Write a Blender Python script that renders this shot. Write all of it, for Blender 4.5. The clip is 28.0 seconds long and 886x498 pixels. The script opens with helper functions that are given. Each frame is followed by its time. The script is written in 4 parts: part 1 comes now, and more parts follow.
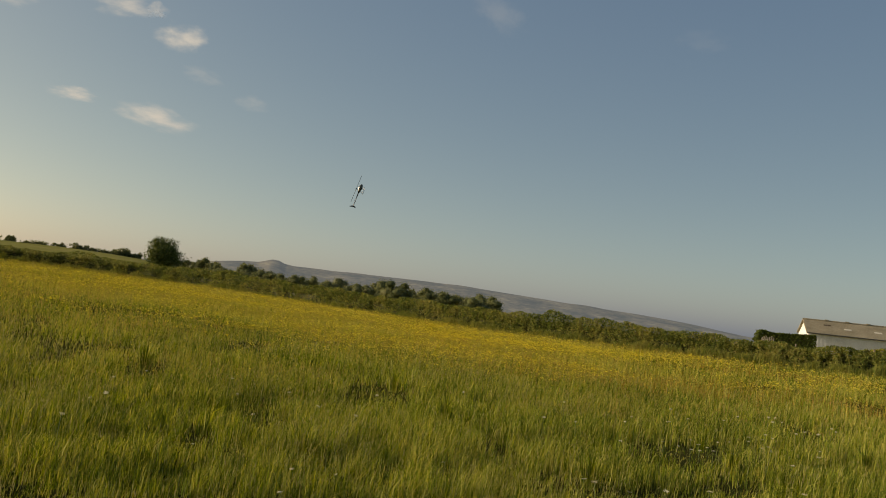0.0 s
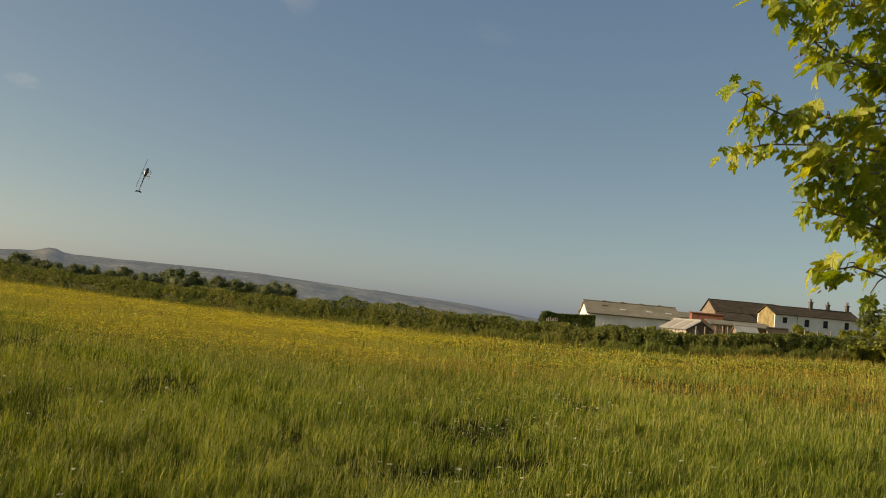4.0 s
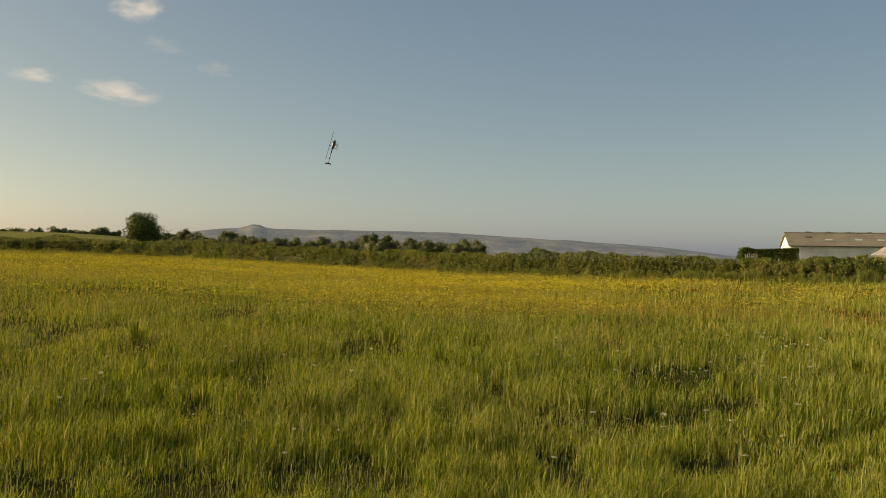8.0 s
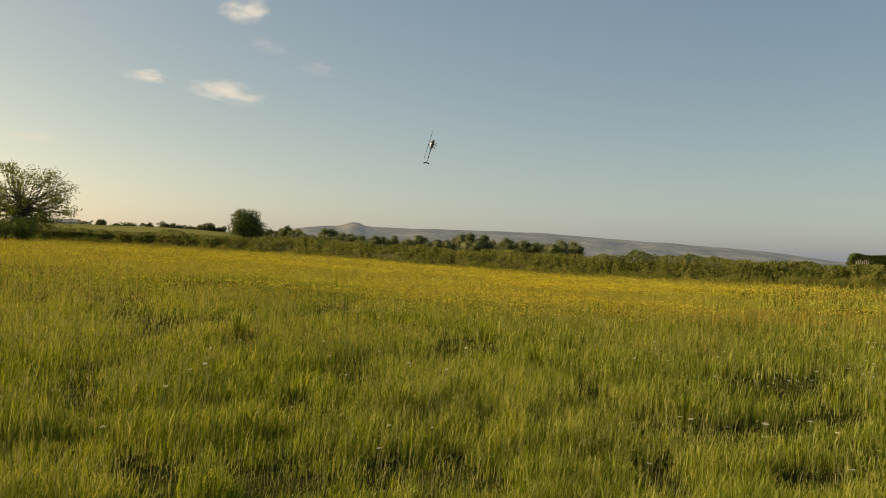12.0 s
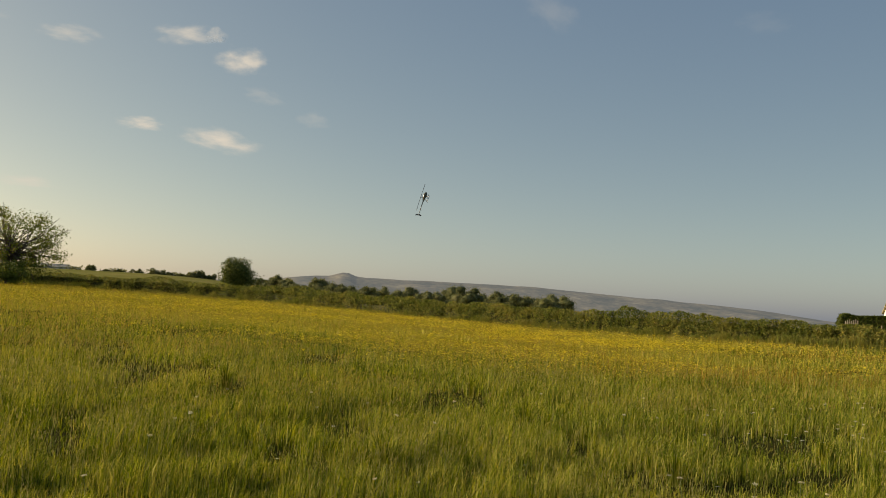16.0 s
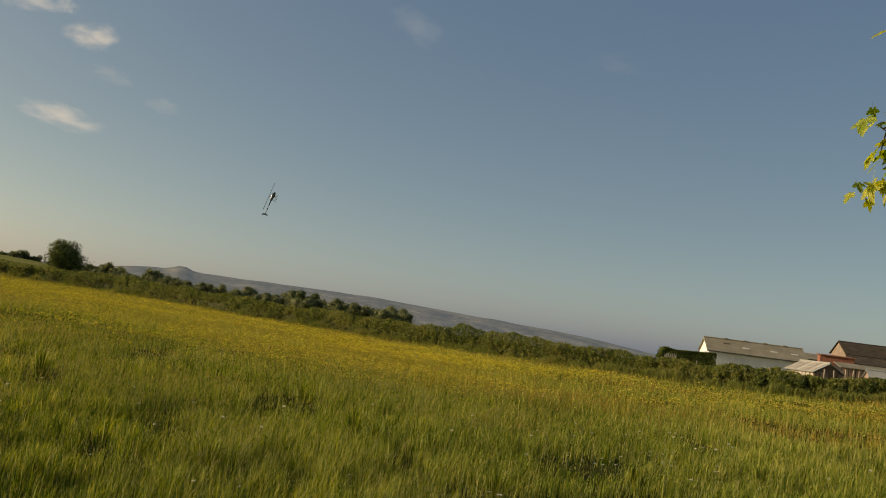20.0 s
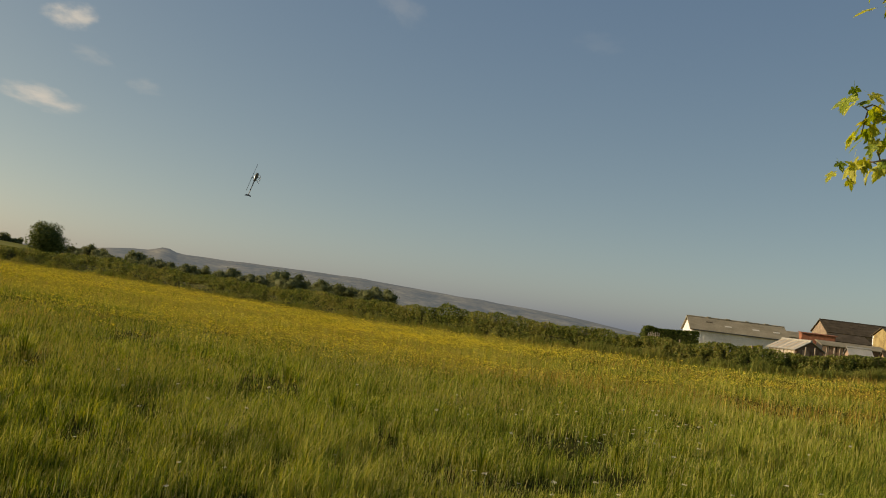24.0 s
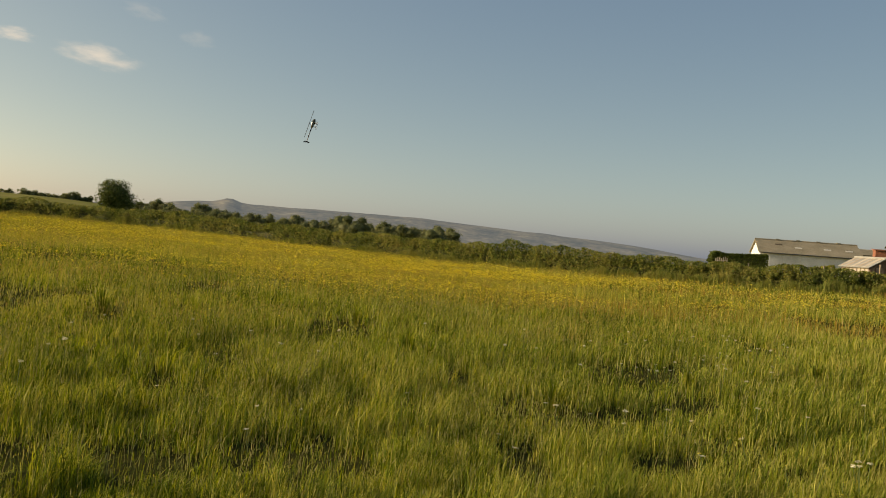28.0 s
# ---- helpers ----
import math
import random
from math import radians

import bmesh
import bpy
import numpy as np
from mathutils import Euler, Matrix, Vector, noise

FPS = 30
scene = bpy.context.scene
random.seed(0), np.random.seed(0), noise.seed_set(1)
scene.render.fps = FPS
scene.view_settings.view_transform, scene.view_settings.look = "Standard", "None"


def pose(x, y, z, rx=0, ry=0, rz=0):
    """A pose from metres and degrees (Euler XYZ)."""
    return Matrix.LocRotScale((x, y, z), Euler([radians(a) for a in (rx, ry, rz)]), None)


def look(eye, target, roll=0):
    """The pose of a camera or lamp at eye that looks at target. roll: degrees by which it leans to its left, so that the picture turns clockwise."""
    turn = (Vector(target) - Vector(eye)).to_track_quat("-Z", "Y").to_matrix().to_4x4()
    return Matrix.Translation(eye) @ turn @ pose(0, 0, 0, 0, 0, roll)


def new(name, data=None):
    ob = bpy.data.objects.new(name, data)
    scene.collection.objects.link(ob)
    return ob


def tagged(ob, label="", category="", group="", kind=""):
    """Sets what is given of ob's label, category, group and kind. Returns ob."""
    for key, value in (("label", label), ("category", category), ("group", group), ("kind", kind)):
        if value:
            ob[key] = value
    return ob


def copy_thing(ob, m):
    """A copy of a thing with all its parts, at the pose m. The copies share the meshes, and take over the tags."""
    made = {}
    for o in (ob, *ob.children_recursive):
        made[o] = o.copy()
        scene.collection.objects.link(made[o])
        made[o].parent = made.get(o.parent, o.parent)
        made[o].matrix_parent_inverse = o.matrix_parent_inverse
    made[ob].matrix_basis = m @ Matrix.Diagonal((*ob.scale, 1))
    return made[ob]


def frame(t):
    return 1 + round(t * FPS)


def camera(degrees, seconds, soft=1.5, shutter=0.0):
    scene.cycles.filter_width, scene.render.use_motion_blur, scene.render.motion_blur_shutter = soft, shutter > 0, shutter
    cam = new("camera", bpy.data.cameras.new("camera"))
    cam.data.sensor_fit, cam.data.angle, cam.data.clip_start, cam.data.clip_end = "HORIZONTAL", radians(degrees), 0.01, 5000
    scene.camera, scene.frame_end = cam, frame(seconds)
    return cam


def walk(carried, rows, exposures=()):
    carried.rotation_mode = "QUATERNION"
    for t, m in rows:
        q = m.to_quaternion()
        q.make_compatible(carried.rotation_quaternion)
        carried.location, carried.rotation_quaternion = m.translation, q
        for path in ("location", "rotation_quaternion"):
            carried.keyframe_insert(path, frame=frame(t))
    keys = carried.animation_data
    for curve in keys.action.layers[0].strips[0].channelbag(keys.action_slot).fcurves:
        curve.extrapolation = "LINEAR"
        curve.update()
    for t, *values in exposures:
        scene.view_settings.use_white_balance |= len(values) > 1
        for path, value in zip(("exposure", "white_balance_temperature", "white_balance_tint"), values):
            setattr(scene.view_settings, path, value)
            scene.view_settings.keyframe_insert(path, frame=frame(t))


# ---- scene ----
# a head-worn camera turning in the meadow, with one small sway near the start; metres and degrees
EYE = 1.7
cam = camera(51.0, 28.0, soft=1.0)
SWAY = {2.0: 0.045, 2.5: 0.065, 4.5: -0.01}
ROWS = [
    (0.0, 93.34, -6.28, 0.95),
    (0.5, 94.76, -7.30, -0.96),
    (1.0, 96.13, -7.44, -3.84),
    (1.5, 95.59, -6.98, -7.50),
    (2.0, 94.74, -4.75, -9.55),
    (2.5, 92.52, -3.27, -11.44),
    (4.5, 94.56, -6.05, -12.19),
    (5.0, 95.19, -6.72, -12.77),
    (5.5, 95.07, -6.90, -12.04),
    (6.0, 94.16, -6.32, -10.87),
    (6.5, 92.86, -5.32, -9.19),
    (7.0, 92.07, -2.16, -5.33),
    (7.5, 90.53, -0.92, -0.55),
    (8.0, 90.17, -0.80, -0.00),
    (8.5, 89.94, -1.36, -0.04),
    (9.0, 88.93, -1.34, 0.82),
    (9.5, 88.89, -1.24, 1.86),
    (10.0, 89.45, -1.43, 3.28),
    (10.5, 90.29, -1.60, 4.41),
    (11.0, 89.96, -1.95, 5.08),
    (11.5, 89.75, -1.77, 5.84),
    (12.0, 90.03, -1.79, 5.95),
    (12.5, 91.22, -1.78, 5.85),
    (14.5, 91.81, -2.21, 5.84),
    (15.0, 91.59, -2.40, 5.68),
    (15.5, 91.15, -2.58, 5.80),
    (16.0, 93.27, -2.87, 5.35),
    (16.5, 93.61, -2.84, 5.24),
    (17.0, 94.66, -3.08, 5.10),
    (17.5, 96.03, -3.86, 4.47),
    (18.0, 97.30, -5.16, 3.06),
    (18.5, 97.33, -6.05, 0.94),
    (19.0, 96.55, -6.28, -0.33),
    (19.5, 95.78, -6.61, -1.87),
    (20.0, 94.74, -7.45, -4.57),
    (20.5, 93.95, -7.60, -5.54),
    (21.0, 94.23, -7.63, -6.17),
    (21.5, 94.59, -7.46, -6.92),
    (23.5, 94.06, -7.15, -5.96),
    (24.0, 93.65, -7.14, -5.53),
    (24.5, 93.54, -6.81, -5.36),
    (25.0, 93.27, -6.79, -5.02),
    (25.5, 91.65, -5.49, -4.50),
    (26.0, 90.60, -5.01, -3.40),
    (26.5, 90.61, -4.66, -3.27),
    (27.0, 90.40, -4.63, -3.01),
    (27.5, 89.63, -4.34, -2.25),
    (28.0, 89.40, -4.22, -1.63),
]
# the camera's own exposure follows the share of bright sky
EXPOSURE = [(0.0, -0.12, 6420), (2.0, -0.17, 6150), (5.0, 0.0, 6120), (7.0, 0.05, 6270), (8.0, 0.06, 6470), (11.0, 0.25, 6570), (12.5, 0.25, 6570), (15.0, 0.0, 6570), (16.0, 0.08, 6520), (17.0, -0.05, 6470),
            (18.0, -0.27, 6420), (19.0, -0.3, 6370), (20.0, -0.22, 6260), (21.0, -0.15, 6250), (25.0, -0.14, 6320), (26.0, 0.03, 6350), (27.0, 0.03, 6380), (28.0, 0.13, 6470)]
walk(cam, [(t, pose(SWAY.get(t, 0.0), 0, EYE, rx, ry, rz)) for t, rx, ry, rz in ROWS],
     exposures=[(t, e, k, 12) for t, e, k in EXPOSURE])

# ---- world, sun ----
SUN_AZ, SUN_EL = -83.0, 18.0
world = bpy.data.worlds.new("evening_sky")
scene.world = world
world.use_nodes = True
wn = world.node_tree.nodes
sky = wn.new("ShaderNodeTexSky")
sky.sky_type = "NISHITA"
sky.sun_disc = False
sky.sun_elevation = radians(SUN_EL)
sky.sun_rotation = radians(SUN_AZ)
sky.air_density, sky.dust_density, sky.ozone_density = 0.68, 5.2, 1.0
sky.altitude = 1650.0
wn["Background"].inputs["Strength"].default_value = 0.139
haze = wn.new("ShaderNodeMix")  # faint rose of evening haze over the whole sky
haze.data_type, haze.blend_type = "RGBA", "MULTIPLY"
haze.inputs["Factor"].default_value = 1.0
haze.inputs["B"].default_value = (1.32, 1.05, 0.51, 1.0)
world.node_tree.links.new(sky.outputs["Color"], haze.inputs["A"])
veil = wn.new("ShaderNodeMix")  # even veil of light scattered many times over in the haze
veil.data_type = "RGBA"
veil.inputs["Factor"].default_value = 0.29
veil.inputs["B"].default_value = (0.85, 1.85, 4.35, 1.0)
world.node_tree.links.new(haze.outputs["Result"], veil.inputs["A"])
world.node_tree.links.new(veil.outputs["Result"], wn["Background"].inputs["Color"])

sun_data = bpy.data.lights.new("sun", "SUN")
sun_data.energy, sun_data.angle, sun_data.color = 5.6, radians(0.6), (1.0, 0.82, 0.58)
sun = new("sun", sun_data)
to_sun = Vector((math.sin(radians(SUN_AZ)) * math.cos(radians(SUN_EL)), math.cos(radians(SUN_AZ)) * math.cos(radians(SUN_EL)), math.sin(radians(SUN_EL))))
sun.matrix_world = look(to_sun * 100, (0, 0, 0))


# ---- materials ----
def mat(name, colors, scale=4.0, rough=0.8, bump=0.0, bump_scale=None, leaf=0.0, island=0.0, objrand=0.0, metal=0.0, spec=0.3, fine=None, coord="Object"):
    """Colours run through large and fine noise; leaf: share of light let through; island / objrand: change from piece to piece."""
    m = bpy.data.materials.new(name)
    m.use_nodes = True
    n, l = m.node_tree.nodes, m.node_tree.links
    p = n["Principled BSDF"]
    p.inputs["Roughness"].default_value = rough
    p.inputs["Metallic"].default_value = metal
    p.inputs["Specular IOR Level"].default_value = spec
    tc = n.new("ShaderNodeTexCoord")
    big = n.new("ShaderNodeTexNoise")
    big.inputs["Scale"].default_value, big.inputs["Detail"].default_value = scale, 5.0
    l.new(tc.outputs[coord], big.inputs["Vector"])
    value = big.outputs["Fac"]
    small = n.new("ShaderNodeTexNoise")
    small.inputs["Scale"].default_value, small.inputs["Detail"].default_value = fine or scale * 9, 3.0
    l.new(tc.outputs[coord], small.inputs["Vector"])
    mix = n.new("ShaderNodeMath")
    mix.operation = "MULTIPLY_ADD"
    l.new(small.outputs["Fac"], mix.inputs[0])
    mix.inputs[1].default_value = 0.6
    sub = n.new("ShaderNodeMath")
    sub.operation = "SUBTRACT"
    l.new(value, sub.inputs[0])
    sub.inputs[1].default_value = 0.3
    l.new(sub.outputs[0], mix.inputs[2])
    value = mix.outputs[0]
    for amount, kind, out in ((island, "ShaderNodeNewGeometry", "Random Per Island"), (objrand, "ShaderNodeObjectInfo", "Random")):
        if amount:
            g = n.new(kind)
            a = n.new("ShaderNodeMath")
            a.operation = "MULTIPLY_ADD"
            l.new(g.outputs[out], a.inputs[0])
            a.inputs[1].default_value = amount
            b = n.new("ShaderNodeMath")
            b.operation = "SUBTRACT"
            l.new(value, b.inputs[0])
            b.inputs[1].default_value = amount * 0.5
            l.new(b.outputs[0], a.inputs[2])
            value = a.outputs[0]
    ramp = n.new("ShaderNodeValToRGB")
    els = ramp.color_ramp.elements
    while len(els) < len(colors):
        els.new(0.5)
    for i, c in enumerate(colors):
        els[i].position = 0.22 + 0.56 * i / max(1, len(colors) - 1)
        els[i].color = (*c, 1)
    l.new(value, ramp.inputs["Fac"])
    l.new(ramp.outputs["Color"], p.inputs["Base Color"])
    if bump:
        bp = n.new("ShaderNodeBump")
        bp.inputs["Strength"].default_value, bp.inputs["Distance"].default_value = bump, 0.02
        bn = n.new("ShaderNodeTexNoise")
        bn.inputs["Scale"].default_value, bn.inputs["Detail"].default_value = bump_scale or scale * 12, 4.0
        l.new(tc.outputs[coord], bn.inputs["Vector"])
        l.new(bn.outputs["Fac"], bp.inputs["Height"])
        l.new(bp.outputs["Normal"], p.inputs["Normal"])
    if leaf:
        tr = n.new("ShaderNodeBsdfTranslucent")
        hue = n.new("ShaderNodeHueSaturation")
        hue.inputs["Saturation"].default_value, hue.inputs["Value"].default_value, hue.inputs["Hue"].default_value = 1.15, 1.3, 0.485
        l.new(ramp.outputs["Color"], hue.inputs["Color"])
        l.new(hue.outputs["Color"], tr.inputs["Color"])
        ms = n.new("ShaderNodeMixShader")
        ms.inputs[0].default_value = leaf
        l.new(p.outputs[0], ms.inputs[1])
        l.new(tr.outputs[0], ms.inputs[2])
        l.new(ms.outputs[0], n["Material Output"].inputs["Surface"])
    return m


M_SOIL = mat("meadow_soil", [(0.022, 0.024, 0.007), (0.042, 0.043, 0.011), (0.075, 0.068, 0.018)], 0.25, 0.95, 0.6, 6.0, fine=8.0, spec=0.0)
M_GRASS = mat("meadow_grass", [(0.055, 0.085, 0.008), (0.135, 0.18, 0.016), (0.22, 0.262, 0.028), (0.325, 0.33, 0.043), (0.42, 0.39, 0.09)], 0.16, 0.8, leaf=0.34, island=0.8, fine=2.6, spec=0.12)
M_STALK = mat("dry_grass_stalk", [(0.33, 0.315, 0.05), (0.46, 0.40, 0.085), (0.42, 0.30, 0.09)], 0.12, 0.85, leaf=0.2, island=0.7, fine=1.0, spec=0.08)
M_BUTTER = mat("buttercup_petal", [(0.70, 0.57, 0.03), (0.80, 0.68, 0.06)], 1.0, 0.35, leaf=0.2, island=0.6)
M_UMBEL = mat("white_petal", [(0.72, 0.66, 0.44), (0.82, 0.77, 0.55)], 30.0, 0.7, leaf=0.2)
M_SORREL = mat("sorrel_spike", [(0.26, 0.155, 0.025), (0.36, 0.235, 0.04)], 0.2, 0.85, leaf=0.15, island=0.7, spec=0.1)
M_STEM = mat("green_stem", [(0.10, 0.14, 0.03), (0.16, 0.18, 0.05)], 8.0, 0.7)
M_HEDGE = mat("hedge_leaf", [(0.085, 0.11, 0.026), (0.15, 0.18, 0.04), (0.225, 0.24, 0.058), (0.31, 0.28, 0.08)], 0.35, 0.6, leaf=0.42, island=0.55, fine=2.2, spec=0.08)
# dark colour of the solid cores added inside the hedges
M_HEDGE_CORE = mat("hedge_core_fill", [(0.05, 0.055, 0.018), (0.09, 0.085, 0.03)], 3.0, 0.9, 0.8)
M_HEAD = mat("pale_grass_head", [(0.13, 0.16, 0.025), (0.25, 0.25, 0.05), (0.42, 0.38, 0.14)], 0.4, 0.8, leaf=0.25, island=0.8, fine=2.0, spec=0.1)
M_PALE = mat("bleached_grass", [(0.31, 0.29, 0.04), (0.44, 0.39, 0.06), (0.54, 0.46, 0.10)], 0.15, 0.85, leaf=0.25, island=0.6, fine=1.5, spec=0.05)
M_HFOOT = mat("hedge_foot_grass", [(0.14, 0.17, 0.035), (0.20, 0.215, 0.045), (0.27, 0.245, 0.065)], 0.4, 0.8, leaf=0.3, island=0.5, spec=0.05)
M_DARKLEAF = mat("dark_tree_leaf", [(0.06, 0.09, 0.016), (0.105, 0.14, 0.024), (0.16, 0.18, 0.036)], 0.6, 0.55, leaf=0.22, island=0.6, fine=4.0, spec=0.08)
# far leaves paled and greyed: distance haze put into their colour
M_FARLEAF = mat("haze_paled_leaf", [(0.105, 0.12, 0.05), (0.15, 0.165, 0.065), (0.205, 0.20, 0.085)], 0.12, 0.7, leaf=0.38, island=0.5, fine=0.8, spec=0.08)
M_GARDEN = mat("garden_tree_leaf", [(0.11, 0.14, 0.045), (0.17, 0.205, 0.06), (0.24, 0.26, 0.085)], 0.4, 0.6, leaf=0.44, island=0.6, fine=2.0, spec=0.08)
M_LONE = mat("lone_tree_leaf", [(0.055, 0.075, 0.02), (0.095, 0.12, 0.03), (0.155, 0.165, 0.045)], 0.6, 0.55, leaf=0.2, island=0.6, fine=4.0, spec=0.08)
M_HAWTHORN = mat("hawthorn_leaf", [(0.08, 0.11, 0.02), (0.13, 0.16, 0.03), (0.19, 0.20, 0.045)], 0.6, 0.55, leaf=0.4, island=0.6, fine=4.0, spec=0.08)
M_SHRUB = mat("sunlit_shrub_leaf", [(0.18, 0.20, 0.03), (0.27, 0.28, 0.042), (0.36, 0.33, 0.065)], 0.5, 0.6, leaf=0.46, island=0.6, fine=4.0, spec=0.08)
M_CUTLEAF = mat("clipped_conifer", [(0.065, 0.09, 0.018), (0.12, 0.14, 0.03)], 0.8, 0.7, leaf=0.22, island=0.6, spec=0.08)
M_TWIG = mat("sycamore_twig", [(0.16, 0.12, 0.075), (0.27, 0.21, 0.14)], 14.0, 0.8, 0.5)
M_BARK = mat("bark", [(0.07, 0.055, 0.04), (0.14, 0.11, 0.08)], 6.0, 0.9, 0.8)
M_SYC = mat("sycamore_leaf", [(0.20, 0.27, 0.022), (0.34, 0.39, 0.03), (0.48, 0.47, 0.05)], 5.0, 0.45, 0.25, 40.0, leaf=0.5, objrand=0.7, spec=0.4)
M_SYCJOIN = mat("sycamore_crown_leaf", [(0.20, 0.27, 0.022), (0.34, 0.39, 0.03), (0.48, 0.47, 0.05)], 5.0, 0.45, leaf=0.5, island=0.7, spec=0.4)
M_VEIN = mat("leaf_stalk", [(0.16, 0.11, 0.05), (0.22, 0.18, 0.06)], 10.0, 0.6)
M_FIELD2 = mat("far_pasture", [(0.15, 0.155, 0.04), (0.20, 0.195, 0.055), (0.26, 0.225, 0.08)], 0.03, 0.95, 0.8, 0.6, fine=0.3, spec=0.0)


# ---- small mesh tools ----
def mesh_np(name, verts, faces, material, smooth=False):
    """faces: arrays of equal-length index rows, joined into one mesh."""
    me = bpy.data.meshes.new(name)
    verts = np.asarray(verts, np.float32)
    faces = [np.asarray(f, np.int32) for f in faces if len(f)]
    me.vertices.add(len(verts))
    me.vertices.foreach_set("co", verts.ravel())
    loops = np.concatenate([f.ravel() for f in faces])
    counts = np.concatenate([np.full(len(f), f.shape[1], np.int32) for f in faces])
    me.loops.add(len(loops))
    me.loops.foreach_set("vertex_index", loops)
    me.polygons.add(len(counts))
    me.polygons.foreach_set("loop_start", np.concatenate([[0], np.cumsum(counts)[:-1]]).astype(np.int32))
    me.polygons.foreach_set("use_smooth", np.full(len(counts), smooth))
    me.materials.append(material)
    me.update()
    me.validate()
    return me


def part(name, bm, material, parent, label="", smooth=False):
    me = bpy.data.meshes.new(name)
    bm.to_mesh(me)
    bm.free()
    me.materials.append(material)
    for f in me.polygons:
        f.use_smooth = smooth
    ob = new(name, me)
    ob.parent = parent
    if label:
        tagged(ob, label)
    return ob


def piece(name, me, parent, label="", m=None, kind=""):
    ob = new(name, me)
    ob.parent = parent
    if m is not None:
        ob.matrix_basis = m
    return tagged(ob, label, kind=kind)


def add_box(bm, a, b, bevel=0.0, m=None):
    (x0, y0, z0), (x1, y1, z1) = a, b
    vs = [bm.verts.new(Vector((x, y, z)) if m is None else m @ Vector((x, y, z))) for z in (z0, z1) for x, y in ((x0, y0), (x1, y0), (x1, y1), (x0, y1))]
    fs = [bm.faces.new([vs[i] for i in q]) for q in ((3, 2, 1, 0), (4, 5, 6, 7), (0, 1, 5, 4), (1, 2, 6, 5), (2, 3, 7, 6), (3, 0, 4, 7))]
    if bevel:
        es = list({e for f in fs for e in f.edges})
        bmesh.ops.bevel(bm, geom=es, offset=bevel, segments=1, affect="EDGES")
    return bm


def box(a, b, bevel=0.0, m=None):
    return add_box(bmesh.new(), a, b, bevel, m)


def add_tube(bm, pts, radii, sides=7, cap=True):
    pts, radii = [Vector(p) for p in pts], [float(q) for q in radii]
    rings = []
    up = Vector((0.31, 0.17, 0.93))
    for i, p in enumerate(pts):
        d = (pts[min(i + 1, len(pts) - 1)] - pts[max(i - 1, 0)]).normalized()
        s = d.cross(up)
        if s.length < 0.05:
            s = d.cross(Vector((1, 0, 0)))
        s.normalize()
        q = d.cross(s)
        rings.append([bm.verts.new(p + radii[i] * (math.cos(a) * s + math.sin(a) * q)) for a in (2 * math.pi * k / sides for k in range(sides))])
    for r0, r1 in zip(rings, rings[1:]):
        for k in range(sides):
            bm.faces.new((r0[k], r0[(k + 1) % sides], r1[(k + 1) % sides], r1[k]))
    if cap:
        bm.faces.new(rings[0][::-1])
        bm.faces.new(rings[-1])
    return bm


def tube(pts, radii, sides=7):
    return add_tube(bmesh.new(), pts, radii, sides)


def empty(name, m, label, category, group="", kind=""):
    ob = new(name)
    ob.matrix_basis = m
    return tagged(ob, label, category, group, kind)


def hash01(ix, iy, seed):
    h = (ix.astype(np.int64) * 374761393 + iy.astype(np.int64) * 668265263 + seed * 2147483647) & 0xFFFFFFFF
    h = ((h ^ (h >> 13)) * 1274126177) & 0xFFFFFFFF
    return ((h ^ (h >> 16)) & 0xFFFF) / 65535.0


def vnoise(x, y, scale, seed=0):
    """Smooth value noise, 0 to 1, with features about scale metres wide."""
    x, y = np.asarray(x, float) / scale, np.asarray(y, float) / scale
    ix, iy = np.floor(x), np.floor(y)
    fx, fy = x - ix, y - iy
    fx, fy = fx * fx * (3 - 2 * fx), fy * fy * (3 - 2 * fy)
    ix, iy = ix.astype(np.int64), iy.astype(np.int64)
    a, b = hash01(ix, iy, seed), hash01(ix + 1, iy, seed)
    c, d = hash01(ix, iy + 1, seed), hash01(ix + 1, iy + 1, seed)
    return (a * (1 - fx) + b * fx) * (1 - fy) + (c * (1 - fx) + d * fx) * fy


# ---- the lie of the land: heights by bearing from the viewpoint and distance ----
BEARING = [-180, -60, -30, -20, -15, -10, 0, 10, 20, 27, 33, 38, 60, 180]
HEDGE_R = [120, 150, 130, 115, 105, 95, 80, 70, 64, 62, 64, 66, 75, 120]
HEDGE_Z = [0.5, 1.4, 1.35, 0.8, 0.5, 0.14, -0.27, -0.29, 0.0, 0.16, 0.68, 0.8, 0.8, 0.5]
HEDGE_H = [1.5, 1.5, 1.6, 1.8, 1.75, 1.8, 1.9, 1.85, 1.4, 1.4, 1.45, 1.5, 1.5, 1.5]
MID_Z = [0.5, 3.0, 2.6, 1.9, 0.6, -1.5, -2.5, -2.0, 0.3, 0.7, 1.3, 1.5, 1.5, 0.5]
FAR_Z = [0.0, 6.5, 6.2, 6.2, 3.0, -3.0, -6.0, -6.0, -3.0, 0.0, 1.0, 1.0, 1.0, 0.0]


def by_bearing(table, az):
    return sum(np.interp(az + o, BEARING, table) for o in (-3, -1, 1, 3)) / 4


